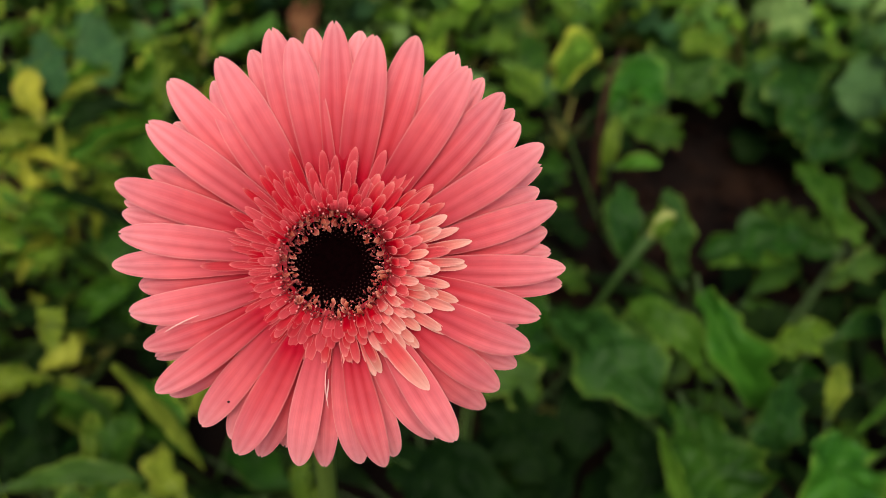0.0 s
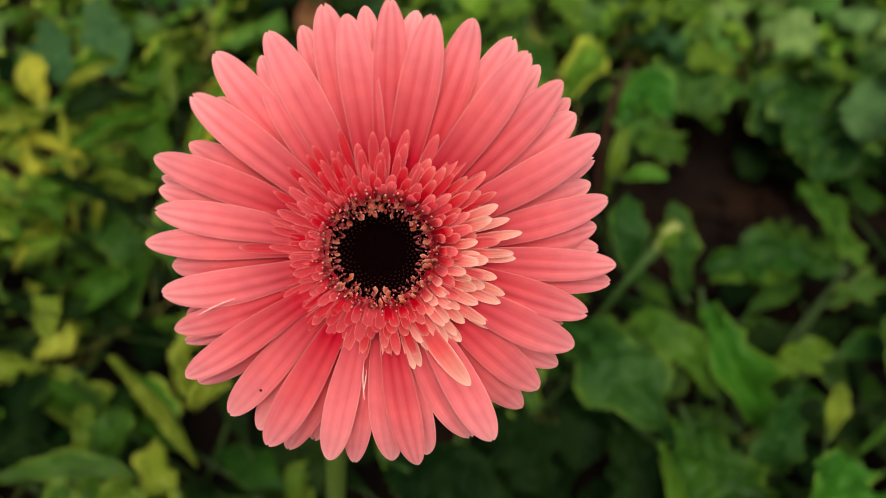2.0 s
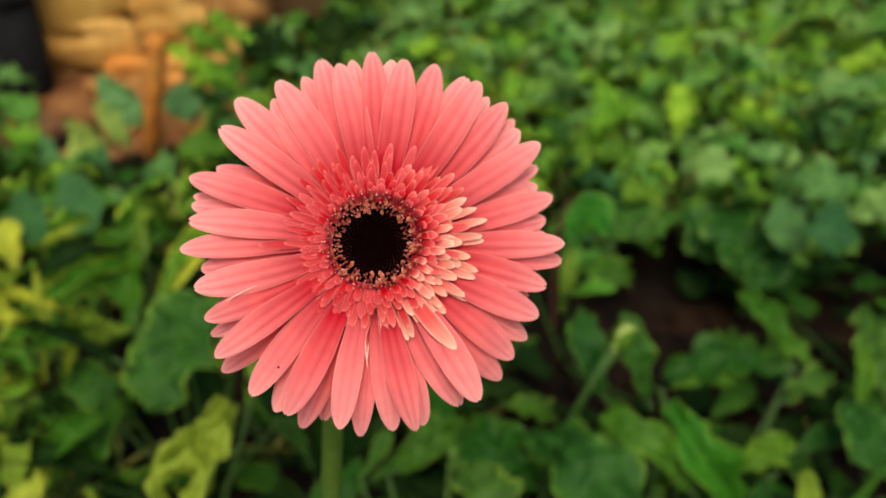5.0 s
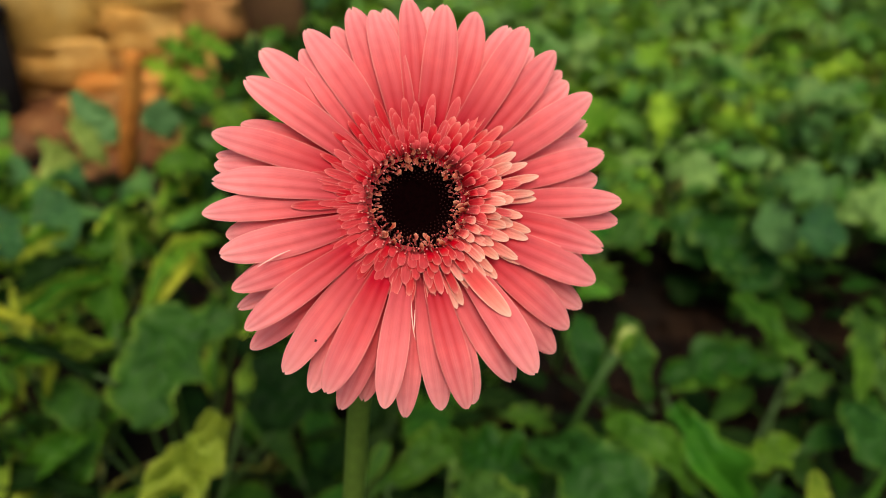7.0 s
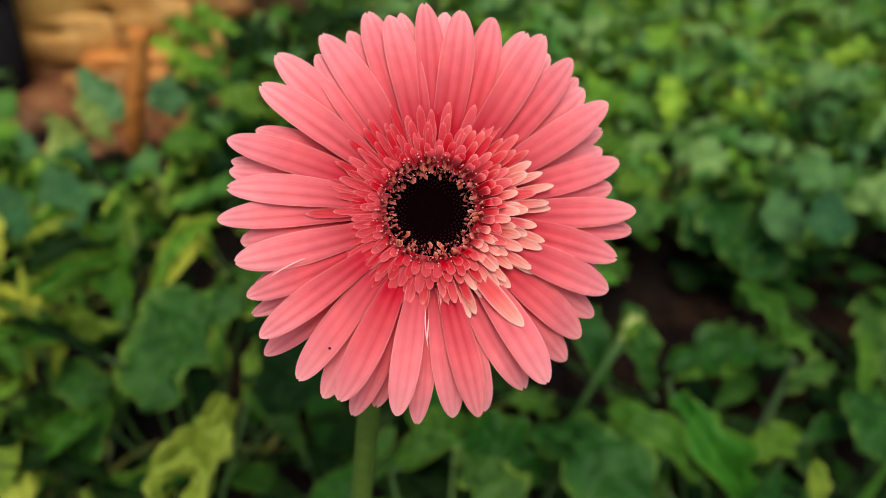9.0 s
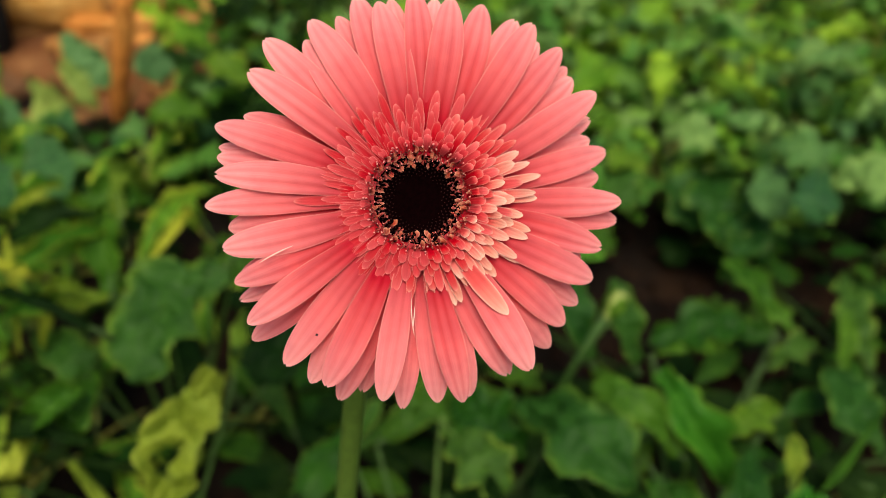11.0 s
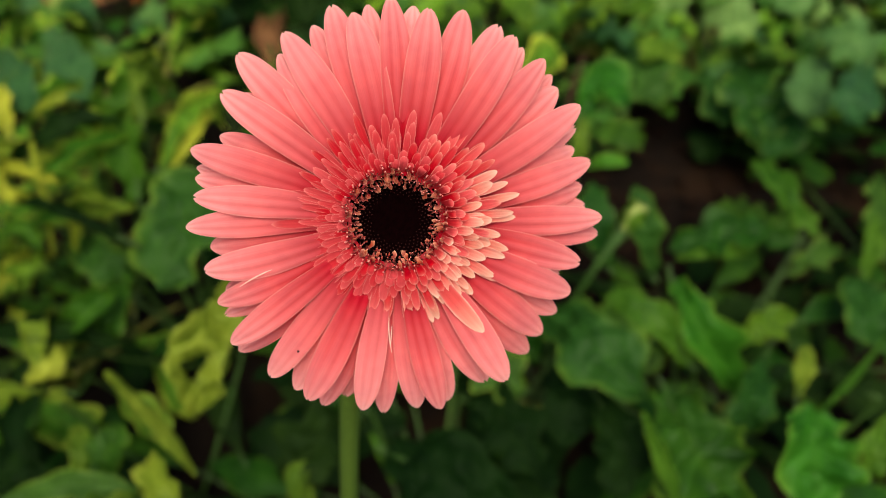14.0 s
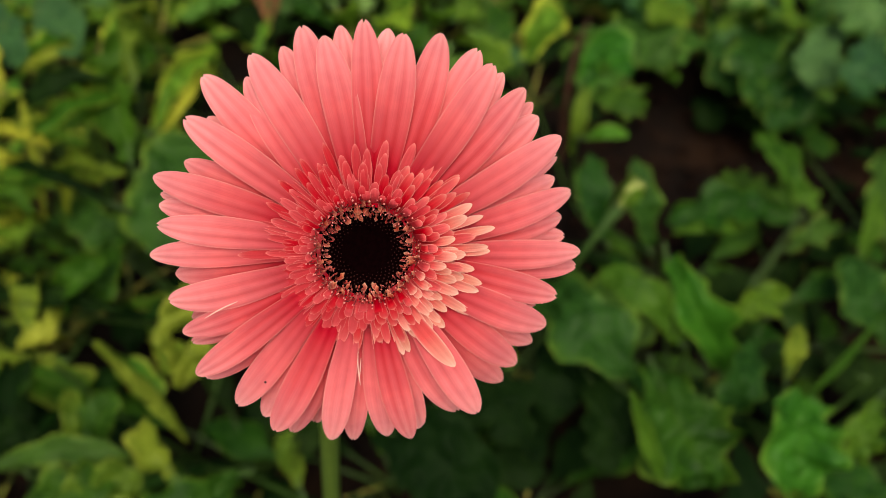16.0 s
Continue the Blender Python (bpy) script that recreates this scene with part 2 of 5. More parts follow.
STALK_YELLOW = plain("leaf_stalk_yellow", (0.33, 0.34, 0.06), 0.5, 0.3, 120.0)
BUD_YELLOW = plain("bud_yellow", (0.28, 0.34, 0.085), 0.6, 0.3, 400.0)


def soil_material():
    m, nt, b = material("soil_red_brown_shaded", 0.95, 0.15)
    big, fine = noise_tex(nt, 9.0, 5.0), noise_tex(nt, 140.0, 5.0, 0.65)
    # red-brown taken down to near black: shade between plants is in the colour
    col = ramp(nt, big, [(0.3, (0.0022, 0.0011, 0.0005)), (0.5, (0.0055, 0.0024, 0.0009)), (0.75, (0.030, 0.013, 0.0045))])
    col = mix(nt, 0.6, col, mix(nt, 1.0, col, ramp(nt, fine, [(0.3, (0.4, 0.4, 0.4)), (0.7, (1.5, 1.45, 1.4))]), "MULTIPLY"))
    nt.links.new(col, b.inputs["Base Color"])
    bump(nt, b, fine, 0.8, 0.006)
    return m


def stone_material(name, a, b_, c):
    m, nt, b = material(name, 0.85, 0.25)
    big, fine = noise_tex(nt, 7.0, 6.0, 0.6), noise_tex(nt, 60.0, 5.0, 0.65)
    col = ramp(nt, big, [(0.3, a), (0.5, b_), (0.72, c)])
    col = mix(nt, 0.5, col, mix(nt, 1.0, col, ramp(nt, fine, [(0.3, (0.55, 0.5, 0.45)), (0.7, (1.3, 1.3, 1.25))]), "MULTIPLY"))
    info = nt.nodes.new("ShaderNodeObjectInfo").outputs["Random"]
    hsv = node(nt, "ShaderNodeHueSaturation", {"Color": col})
    nt.links.new(math_node(nt, "MULTIPLY_ADD", info, 0.4, 0.8), hsv.inputs["Value"])
    nt.links.new(hsv.outputs[0], b.inputs["Base Color"])
    bump(nt, b, math_node(nt, "ADD", big, math_node(nt, "MULTIPLY", fine, 0.4)), 0.7, 0.008)
    return m


SOIL = soil_material()
# brown clods, darkened like the shaded soil they lie on
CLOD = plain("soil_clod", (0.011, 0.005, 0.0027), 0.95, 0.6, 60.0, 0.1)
STONE = stone_material("ochre_stone", (0.30, 0.135, 0.026), (0.48, 0.25, 0.058), (0.58, 0.37, 0.12))
STONE_RED = stone_material("red_stone", (0.36, 0.11, 0.02), (0.55, 0.22, 0.045), (0.66, 0.34, 0.10))
SOIL_RED = stone_material("red_earth", (0.08, 0.027, 0.010), (0.16, 0.060, 0.020), (0.26, 0.125, 0.048))
POST = stone_material("rusty_post", (0.48, 0.15, 0.028), (0.64, 0.245, 0.045), (0.72, 0.34, 0.08))
MORTAR = stone_material("wall_earth", (0.10, 0.05, 0.025), (0.17, 0.085, 0.04), (0.24, 0.13, 0.06))
BLACK = plain("black_plastic", (0.008, 0.008, 0.009), 0.85, 0.4, 40.0, 0.1)
STONE_PALE = stone_material("pale_stone", (0.32, 0.17, 0.035), (0.49, 0.30, 0.07), (0.58, 0.41, 0.14))
STONE_BROWN = stone_material("brown_stone", (0.19, 0.082, 0.022), (0.30, 0.140, 0.040), (0.42, 0.225, 0.078))


# ---------- mesh helpers ----------
def finish(name, bm, mats, parent=None, label=""):
    me = bpy.data.meshes.new(name)
    bm.to_mesh(me)
    bm.free()
    for p in me.polygons:
        p.use_smooth = True
    for mt in mats if isinstance(mats, (list, tuple)) else [mats]:
        me.materials.append(mt)
    ob = new(name, me)
    if parent is not None:
        ob.parent = parent
    if label:
        tagged(ob, label)
    return ob


def part(name, bm, mats, parent, label=""):
    return finish(name, bm, mats, parent, label)


def tube(bm, pts, radii, sides=10, mat=0, caps=True):
    """A round stalk along pts."""
    rings = []
    for i, p in enumerate(pts):
        d = (pts[min(i + 1, len(pts) - 1)] - pts[max(i - 1, 0)]).normalized()
        a = d.cross(Vector((0.3, 1, 0.2))).normalized()
        b = d.cross(a)
        rings.append([bm.verts.new(p + radii[i] * (math.cos(t) * a + math.sin(t) * b)) for t in (2 * math.pi * k / sides for k in range(sides))])
    for r0, r1 in zip(rings, rings[1:]):
        for k in range(sides):
            f = bm.faces.new((r0[k], r0[(k + 1) % sides], r1[(k + 1) % sides], r1[k]))
            f.material_index = mat
    if caps:
        for r in (rings[0][::-1], rings[-1]):
            bm.faces.new(r).material_index = mat


def bezier(points, n):
    """n + 1 places along a smooth curve through the given points."""
    pts = [Vector(p) for p in points]
    pts = [2 * pts[0] - pts[1]] + pts + [2 * pts[-1] - pts[-2]]
    out, spans = [], len(pts) - 3
    for i in range(n + 1):
        x = min(i / n * spans, spans - 1e-6)
        k, f = int(x), x - int(x)
        a, b, c, d = pts[k : k + 4]
        out.append(0.5 * (2 * b + (c - a) * f + (2 * a - 5 * b + 4 * c - d) * f * f + (3 * b - a - 3 * c + d) * f**3))
    return out


# ---------- the gerbera flower ----------
CENTRE = Vector((-0.0250, 0.1100, 0.6216))
AX, AY, AN = Vector((0.9945, 0.0415, -0.0967)), Vector((0.0549, 0.5794, 0.8132)), Vector((0.0897, -0.8140, 0.5739))
HEAD = Matrix.Translation(CENTRE) @ Matrix((AX, AY, AN)).transposed().to_4x4()
MM = 0.001


def strap(bm, angle, r0, r1, width, height, twist=0.0, cup=0.0, ridges=0.0, sweep=0.0, thick=0.25, n=14, m=6, neck=0.34, widest=0.6, point=2.4, notch=0.0, wave=0.0):
    """A petal from radius r0 to r1 (mm) at an angle; height(s) gives mm above the disc."""
    uvl = bm.loops.layers.uv.get("UVMap") or bm.loops.layers.uv.new("UVMap")
    ca, sa = math.cos(angle), math.sin(angle)
    tops, lows = [], []
    ss = [1 - (1 - i / n) ** 1.35 for i in range(n + 1)]
    for i, s in enumerate(ss):
        grow = min(1.0, s / widest)
        grow = grow * grow * (3 - 2 * grow)
        hw = 0.5 * width * (neck + (1 - neck) * grow)
        if s > widest:
            hw *= max(0.0, 1 - ((s - widest) / (1 - widest)) ** point) ** 0.5
        hw = max(hw, 0.05 * width)
        top, low = [], []
        for j in range(m + 1):
            u = 2 * j / m - 1
            r = r0 + (r1 - r0) * s - (notch * (1 - abs(u)) if i == n else 0)
            x = u * hw + sweep * s * s
            z = height(s) + cup * hw * u * u + twist * s * u * hw + ridges * math.cos(2.4 * math.pi * u) * (0.3 + 0.7 * math.sin(math.pi * min(1, s * 0.95 + 0.05)))
            z += wave * math.sin(5.0 * s + 3 * angle) * u
            for row, dz in ((top, 0.0), (low, -thick)):
                p = HEAD @ (MM * Vector((ca * r - sa * x, sa * r + ca * x, z + dz)))
                row.append((bm.verts.new(p), (u * 0.5 + 0.5, s)))
        tops.append(top), lows.append(low)

    def face(*c):
        f = bm.faces.new([v for v, _ in c])
        for loop, (_, uv) in zip(f.loops, c):
            loop[uvl].uv = uv

    for i in range(n):
        for j in range(m):
            face(tops[i][j], tops[i + 1][j], tops[i + 1][j + 1], tops[i][j + 1])
            face(lows[i][j + 1], lows[i + 1][j + 1], lows[i + 1][j], lows[i][j])
    # the cut edge has corners of its own, so that the upper side stays evenly lit up to it
    rim = [(tops[i][0], lows[i][0]) for i in range(n)] + [(tops[n][j], lows[n][j]) for j in range(m + 1)] + [(tops[i][m], lows[i][m]) for i in range(n - 1, -1, -1)]
    rim = [[(bm.verts.new(v.co), uv) for v, uv in pair] for pair in rim]
    for (a, b), (c, d) in zip(rim, rim[1:]):
        face(a, b, d, c)


def bowl(r):
    """Height of the disc's bowl at the radius r, in mm."""
    return -4.1 + 3.3 * (r / 13.2) ** 1.8


def gerbera():
    rnd = random.Random(7)
    flower = new("gerbera_flower")
    flower.location = (-0.095, 0.150, 0.0)
    tagged(flower, "coral-pink gerbera in full bloom on a tall green stem", "flower")
    inv = Matrix.Translation(-Vector(flower.location))

    def add(name, bm, mats, label="", parent=None):
        bm.transform(inv)
        return part(name, bm, mats, parent or flower, label)

    # stem: from the soil up to the back of the head
    bm = bmesh.new()
    top = CENTRE - AN * 0.010
    pts = bezier([(-0.095, 0.150, -0.01), (-0.088, 0.146, 0.16), (-0.063, 0.137, 0.40), (-0.049, 0.132, 0.52), (-0.0385, 0.126, 0.588), top], 40)
    tube(bm, pts, [0.0047 - 0.0010 * i / 40 + (0.0022 * max(0, i - 37) / 3) for i in range(41)], 14)
    add("stem", bm, STEM, "smooth pale green stem")
    # green cup of bracts under the head
    for k in range(26):
        bm = bmesh.new()
        strap(bm, 2 * math.pi * k / 26 + rnd.uniform(-0.05, 0.05), 3.0, 13.5 + rnd.uniform(-1, 1), 3.2, lambda s: -9.5 + 3.6 * s, cup=-0.2, n=6, m=4, widest=0.35, point=1.3)
        add("bract", bm, STEM)

    def petal(deg, reach, tip, width, sweep, layer):
        """A long petal: degrees, reach and height of the tip, width, sideways bend in mm; layer 0 lies on top."""
        bm = bmesh.new()
        down = max(0.0, -math.sin(radians(deg)))
        sink = 1.6 * layer * down
        tip, reach = tip - sink, reach * (1 + sink / 180)
        arch, foot = rnd.uniform(1.6, 2.5) - 0.15 * layer + 1.7 * down, -1.0 - 0.8 * layer + rnd.uniform(-0.15, 0.15)
        strap(bm, radians(deg), 11.5, reach, 1.11 * width, lambda s: foot + (tip - foot) * s ** 1.6 + arch * math.sin(math.pi * s ** 1.6),
              twist=rnd.uniform(-0.07, 0.07), cup=rnd.uniform(-0.07, 0.03), ridges=rnd.uniform(0.07, 0.15), sweep=sweep, n=18, m=14,
              neck=0.60 + 0.12 * math.sin(radians(deg)), widest=0.62, point=rnd.uniform(1.9, 2.5), notch=rnd.choice((0, 0, 0.4, 0.8)), wave=rnd.uniform(-0.25, 0.25))
        return add("petal", bm, PETAL)

    # long petals, the uppermost first
    petal(13.9, 55.7, -9.0, 7.2, 2.4, 0)
    petal(29.5, 56.6, -2.7, 8.0, 3.0, 0)
    petal(56.3, 55.5, -0.2, 8.2, 2.0, 0)
    petal(69.4, 56.5, -8.2, 8.5, 3.0, 0)
    petal(89.0, 56.2, -6.4, 7.4, 3.0, 0)
    petal(99.1, 53.0, -5.3, 8.0, 3.0, 0)
    petal(118.7, 55.0, -8.3, 8.2, 3.0, 0)
    petal(142.4, 53.9, -3.0, 7.7, 2.0, 0)
    petal(171.3, 51.8, -3.5, 7.2, 3.0, 0)
    petal(180.3, 54.0, -4.7, 6.9, 2.9, 0)
    petal(198.9, 50.8, -1.0, 7.7, -2.6, 0)
    petal(217.1, 52.8, 2.9, 6.9, 0.3, 0)
    petal(230.2, 54.5, -2.8, 7.2, 2.3, 0)
    petal(245.0, 52.7, 3.5, 7.7, -0.3, 0)
    petal(259.7, 52.7, 0.0, 6.9, 1.3, 0)
    petal(281.7, 54.6, -2.2, 7.2, 2.2, 0)
    petal(307.5, 53.8, 0.2, 8.2, -2.4, 0)
    petal(323.8, 53.1, -6.7, 8.0, -1.7, 0)
    petal(336.7, 52.4, -3.5, 8.0, 0.7, 0)
    petal(349.4, 51.7, -2.5, 7.4, -1.8, 0)
    petal(359.9, 55.2, -1.4, 7.2, 1.4, 0)
    petal(45.0, 56.2, -2.4, 8.0, 3.0, 1)
    petal(80.2, 53.9, -2.8, 8.2, 1.6, 1)
    petal(107.4, 56.8, -10.0, 8.0, 0.2, 1)
    petal(129.2, 51.1, -8.3, 7.2, -2.5, 1)
    petal(158.6, 54.3, -2.8, 7.2, 3.0, 1)
    petal(209.5, 50.6, 0.0, 6.6, -3.0, 1)
    petal(266.9, 55.1, -4.3, 6.6, 0.6, 1)
    petal(275.4, 53.5, -3.0, 7.2, 1.8, 1)
    petal(8.3, 52.4, -9.9, 7.4, 1.1, 2)
    petal(19.4, 52.4, -9.9, 7.2, 1.7, 2)
    petal(37.3, 55.0, -6.9, 8.2, 2.0, 2)
    petal(61.4, 57.3, -9.1, 8.2, 1.0, 2)
    petal(88.2, 54.5, -7.8, 7.4, -2.2, 2)
    petal(95.5, 55.1, -10.9, 6.9, 2.5, 2)
    petal(134.0, 57.9, -9.2, 8.2, 0.8, 2)
    petal(166.3, 52.2, -5.7, 6.6, 3.0, 2)
    petal(189.8, 48.9, -5.6, 7.2, 0.3, 2)
    petal(238.1, 54.5, -3.7, 7.2, 3.0, 2)
    petal(251.4, 55.5, -2.8, 7.2, -1.1, 2)
    petal(286.3, 53.9, -3.9, 7.2, 0.6, 2)
    petal(296.7, 52.6, -2.9, 8.2, 2.4, 2)
    petal(313.8, 54.7, -7.6, 8.0, 0.6, 2)
    petal(329.7, 53.3, -7.6, 7.4, -0.1, 2)
    petal(356.0, 55.7, -5.0, 6.9, 0.2, 2)
    petal(6.5, 53.3, -10.8, 6.6, -2.7, 3)
    petal(26.1, 55.2, -10.8, 6.6, 0.7, 3)
    petal(40.0, 56.0, -7.8, 6.1, 3.0, 3)
    petal(50.5, 56.1, -10.0, 6.6, 3.0, 3)
    petal(110.8, 53.5, -10.9, 7.2, 3.0, 3)
    petal(138.8, 50.6, -10.1, 6.6, 3.0, 3)
    petal(152.5, 49.4, -6.3, 6.9, 2.7, 3)
    petal(163.4, 52.5, -6.6, 5.3, 3.0, 3)
    petal(206.3, 48.5, -4.1, 6.1, -1.5, 3)
    petal(214.4, 51.9, -3.9, 5.3, -3.0, 3)
    petal(223.7, 55.1, -3.7, 6.6, -1.7, 3)
    petal(255.0, 51.8, -3.7, 6.6, 0.6, 3)
    petal(343.3, 47.8, -4.4, 6.6, -0.9, 3)
    # a half-grown petal that lies on the long ones
    bm = bmesh.new()
    strap(bm, radians(305.5), 13.0, 37.4, 4.8, lambda s: 0.2 + 3.1 * math.sin(0.5 * math.pi * s), cup=0.05, ridges=0.05, sweep=2.2, n=14, m=8, neck=0.6, widest=0.6, point=2.0)
    add("short_petal", bm, FLORET_PALE_LIT, "half-grown petal with a pale tip")
    # rows of short inner petals, longer on one side and painted paler there as lit
    rows = [(26, 29.2, 0.1), (29, 27.2, 0.6), (31, 25.0, 1.1), (32, 22.8, 1.6), (32, 20.6, 2.0), (31, 18.6, 2.3), (30, 17.0, 2.5), (26, 15.5, 2.5)]
    for k, (count, reach, up) in enumerate(rows):
        for i in range(count):
            a = 2 * math.pi * (i + 0.5 * (k % 2)) / count + rnd.uniform(-0.045, 0.045)
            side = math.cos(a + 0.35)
            r1 = 12.6 + (reach - 12.6) * (1.0 + 0.12 * math.cos(a - 0.1) + rnd.uniform(-0.15, 0.13))
            if k == 0 and rnd.random() < 0.16:
                r1 += rnd.uniform(2.0, 5.0)
            w = (2.52 - 0.07 * k) * rnd.uniform(0.82, 1.12) * (1.0 + 0.10 * side)
            lift = (up + rnd.uniform(-0.3, 0.4) + 0.9) * max(0.30, 0.75 + 0.55 * side)
            bm = bmesh.new()
            strap(bm, a, 12.7, r1, w, lambda s: -0.6 + lift * math.sin(0.5 * math.pi * min(1.0, 1.3 * s)) - 0.3 * s * s,
                  cup=rnd.uniform(-0.05, 0.30), twist=rnd.uniform(-0.15, 0.15), ridges=0.02, sweep=rnd.uniform(-0.4, 0.4), n=12, m=6, neck=0.62, widest=0.70,
                  point=rnd.uniform(1.7, 2.5), thick=0.07)
            # paler colour towards the lit side, besides the pale tips
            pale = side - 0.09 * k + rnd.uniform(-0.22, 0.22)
            add("inner_petal", bm, FLORET_PALE_LIT if pale > 0.50 else FLORET_MID if pale > -0.02 else FLORET)
    # dark disc, a bowl
    bm = bmesh.new()
    rings = []
    for k in range(15):
        r = 13.2 * k / 14
        rings.append([bm.verts.new(HEAD @ (MM * Vector((r * math.cos(t), r * math.sin(t), bowl(r))))) for t in (2 * math.pi * i / 48 for i in range(48))] if k else [bm.verts.new(HEAD @ (MM * Vector((0, 0, bowl(0)))))])
    for k in range(14):
        for i in range(48):
            j = (i + 1) % 48
            bm.faces.new((rings[0][0], rings[1][i], rings[1][j]) if k == 0 else (rings[k][i], rings[k + 1][i], rings[k + 1][j], rings[k][j]))
    add("disc", bm, DISC, "near-black maroon flower centre")
    # unopened florets near the disc's rim, in a spiral
    bm = bmesh.new()
    for i in range(140, 420):
        r = 10.9 * math.sqrt((i + 0.5) / 420)
        t = i * 2.39996
        size = 0.15 + 0.11 * max(0.0, r - 6.4) / 4.2
        bmesh_dome(bm, HEAD @ Matrix.Translation(MM * Vector((r * math.cos(t), r * math.sin(t), bowl(r) + 0.1))), size * MM, 1.6 * size * MM)
    tagged(add("disc_bead_ring", bm, DISC_BUMP, "tiny dark unopened florets"), kind="stuff")
    # curled florets in a ring round the disc, leaning in over it
    for i in range(232):
        row = i % 4
        a = 2 * math.pi * i / 232 + rnd.uniform(-0.05, 0.05)
        broad = rnd.random() < 0.26
        r = (13.3, 12.3, 11.3, 10.2)[row] + rnd.uniform(-0.4, 0.4)
        h, inward = rnd.uniform(1.5, 2.7), rnd.uniform(1.0, 2.6) if broad else rnd.uniform(0.3, 1.9)
        sway = rnd.uniform(-1.0, 1.0)
        z0 = bowl(r)
        p = [Vector((r, 0, z0 - 0.2)), Vector((r - 0.15 * inward, 0.25 * sway, z0 + 0.75 * h)), Vector((r - 0.65 * inward, 0.7 * sway, z0 + h)), Vector((r - inward, sway, z0 + 0.75 * h))]
        spin = HEAD.to_3x3() @ Matrix.Rotation(a, 3, "Z")
        spine = [HEAD.translation + spin @ (MM * v) for v in bezier(p, 9)]
        ups = [spin @ Vector((-0.75, rnd.uniform(-0.3, 0.3), 0.7))] * 10
        bm = bmesh.new()
        sheet(bm, spine, ups, MM * (rnd.uniform(1.0, 1.7) if broad else rnd.uniform(0.45, 0.85)), lobes=1, depth=0.0, fold=-0.5, wave=0.0, seed=i, m=3, tip=0.5, crumple=0.0, base=0.45)
        add("curled_floret", bm, CURL if broad or rnd.random() < 0.15 else CURL_DARK)
    # thin styles with pale round tips, standing in and round the ring
    for i in range(190):
        a = 2 * math.pi * i / 190 + rnd.uniform(-0.04, 0.04)
        outer = i % 5 < 3
        r = rnd.uniform(12.3, 13.8) if outer else rnd.uniform(10.6, 12.2)
        h, lean, sway = rnd.uniform(1.4, 2.6), rnd.uniform(-0.4, 1.6) if outer else rnd.uniform(-1.4, 0.3), rnd.uniform(-0.7, 0.7)
        z0 = bowl(r)
        p = [Vector((r, 0, z0 - 0.3)), Vector((r + 0.35 * lean, 0.4 * sway, z0 + 0.7 * h)), Vector((r + lean, sway, z0 + h))]
        spin = Matrix.Rotation(a, 3, "Z")
        q = [HEAD @ (MM * (spin @ v)) for v in bezier(p, 5)]
        bm = bmesh.new()
        tube(bm, q, [MM * rnd.choice((0.09, 0.12))] * 6, 5)
        style = add("style", bm, STYLE)
        bead = rnd.uniform(0.16, 0.27) if outer else rnd.uniform(0.13, 0.22)
        d = (q[-1] - q[-2]).normalized() * bead * MM
        bm = bmesh.new()
        tube(bm, [q[-1] + d * f for f in (-1.2, -0.8, 0.0, 0.8, 1.1)], [MM * bead * f for f in (0.3, 0.75, 1.0, 0.7, 0.25)], 7)
        add("style_tip", bm, STYLE_TIP, parent=style)
    # torn pale slivers of petal edge
    for deg, r0, r1, sweep, z in ((266.6, 25.5, 34.8, 1.4, 2.6), (268.4, 27.5, 33.0, -0.2, 2.8), (202.0, 34.0, 43.0, 1.1, 2.4)):
        bm = bmesh.new()
        strap(bm, radians(deg), r0, r1, 0.26, lambda s: z + 0.5 * s, cup=0.3, sweep=sweep, n=8, m=2, widest=0.4)
        add("petal_sliver", bm, SLIVER, "pale torn sliver of a petal edge")
    # a black speck on one petal
    bm = bmesh.new()
    bmesh_dome(bm, HEAD @ Matrix.Translation(MM * Vector((43.1 * math.cos(radians(234.3)), 43.1 * math.sin(radians(234.3)), 0.84))), 0.42 * MM, 0.3 * MM)
    add("speck", bm, SPECK, "tiny black speck")
    return flower


def bmesh_dome(bm, m, r, h):
    top = bm.verts.new(m @ Vector((0, 0, h)))
    mid = [bm.verts.new(m @ Vector((0.75 * r * math.cos(t), 0.75 * r * math.sin(t), 0.65 * h))) for t in (2 * math.pi * k / 5 for k in range(5))]
    low = [bm.verts.new(m @ Vector((r * math.cos(t), r * math.sin(t), -0.2 * h))) for t in (2 * math.pi * k / 5 for k in range(5))]
    for k in range(5):
        j = (k + 1) % 5
        bm.faces.new((top, mid[k], mid[j]))
        bm.faces.new((mid[k], low[k], low[j], mid[j]))


# ---------- ground and wall ----------
def ground():
    bm = bmesh.new()
    xs = [-400, -40, -12] + [-2.4 + 0.06 * i for i in range(81)] + [12, 40, 400]
    ys = [-400, -40, -8] + [-0.6 + 0.06 * i for i in range(71)] + [12, 40, 400]
    grid = [[bm.verts.new((x, y, 0.022 * noise.noise(Vector((5 * x, 5 * y, 0))) + 0.012 * noise.noise(Vector((17 * x, 17 * y, 3))) - 0.01 if abs(x) < 3 and -1 < y < 4 else 0)) for y in ys] for x in xs]
    for i in range(len(xs) - 1):
        for j in range(len(ys) - 1):
            bm.faces.new((grid[i][j], grid[i + 1][j], grid[i + 1][j + 1], grid[i][j + 1]))
    tagged(finish("ground", bm, SOIL), "red-brown crumbly garden soil, darkened for the shade between plants", "soil", kind="structure")


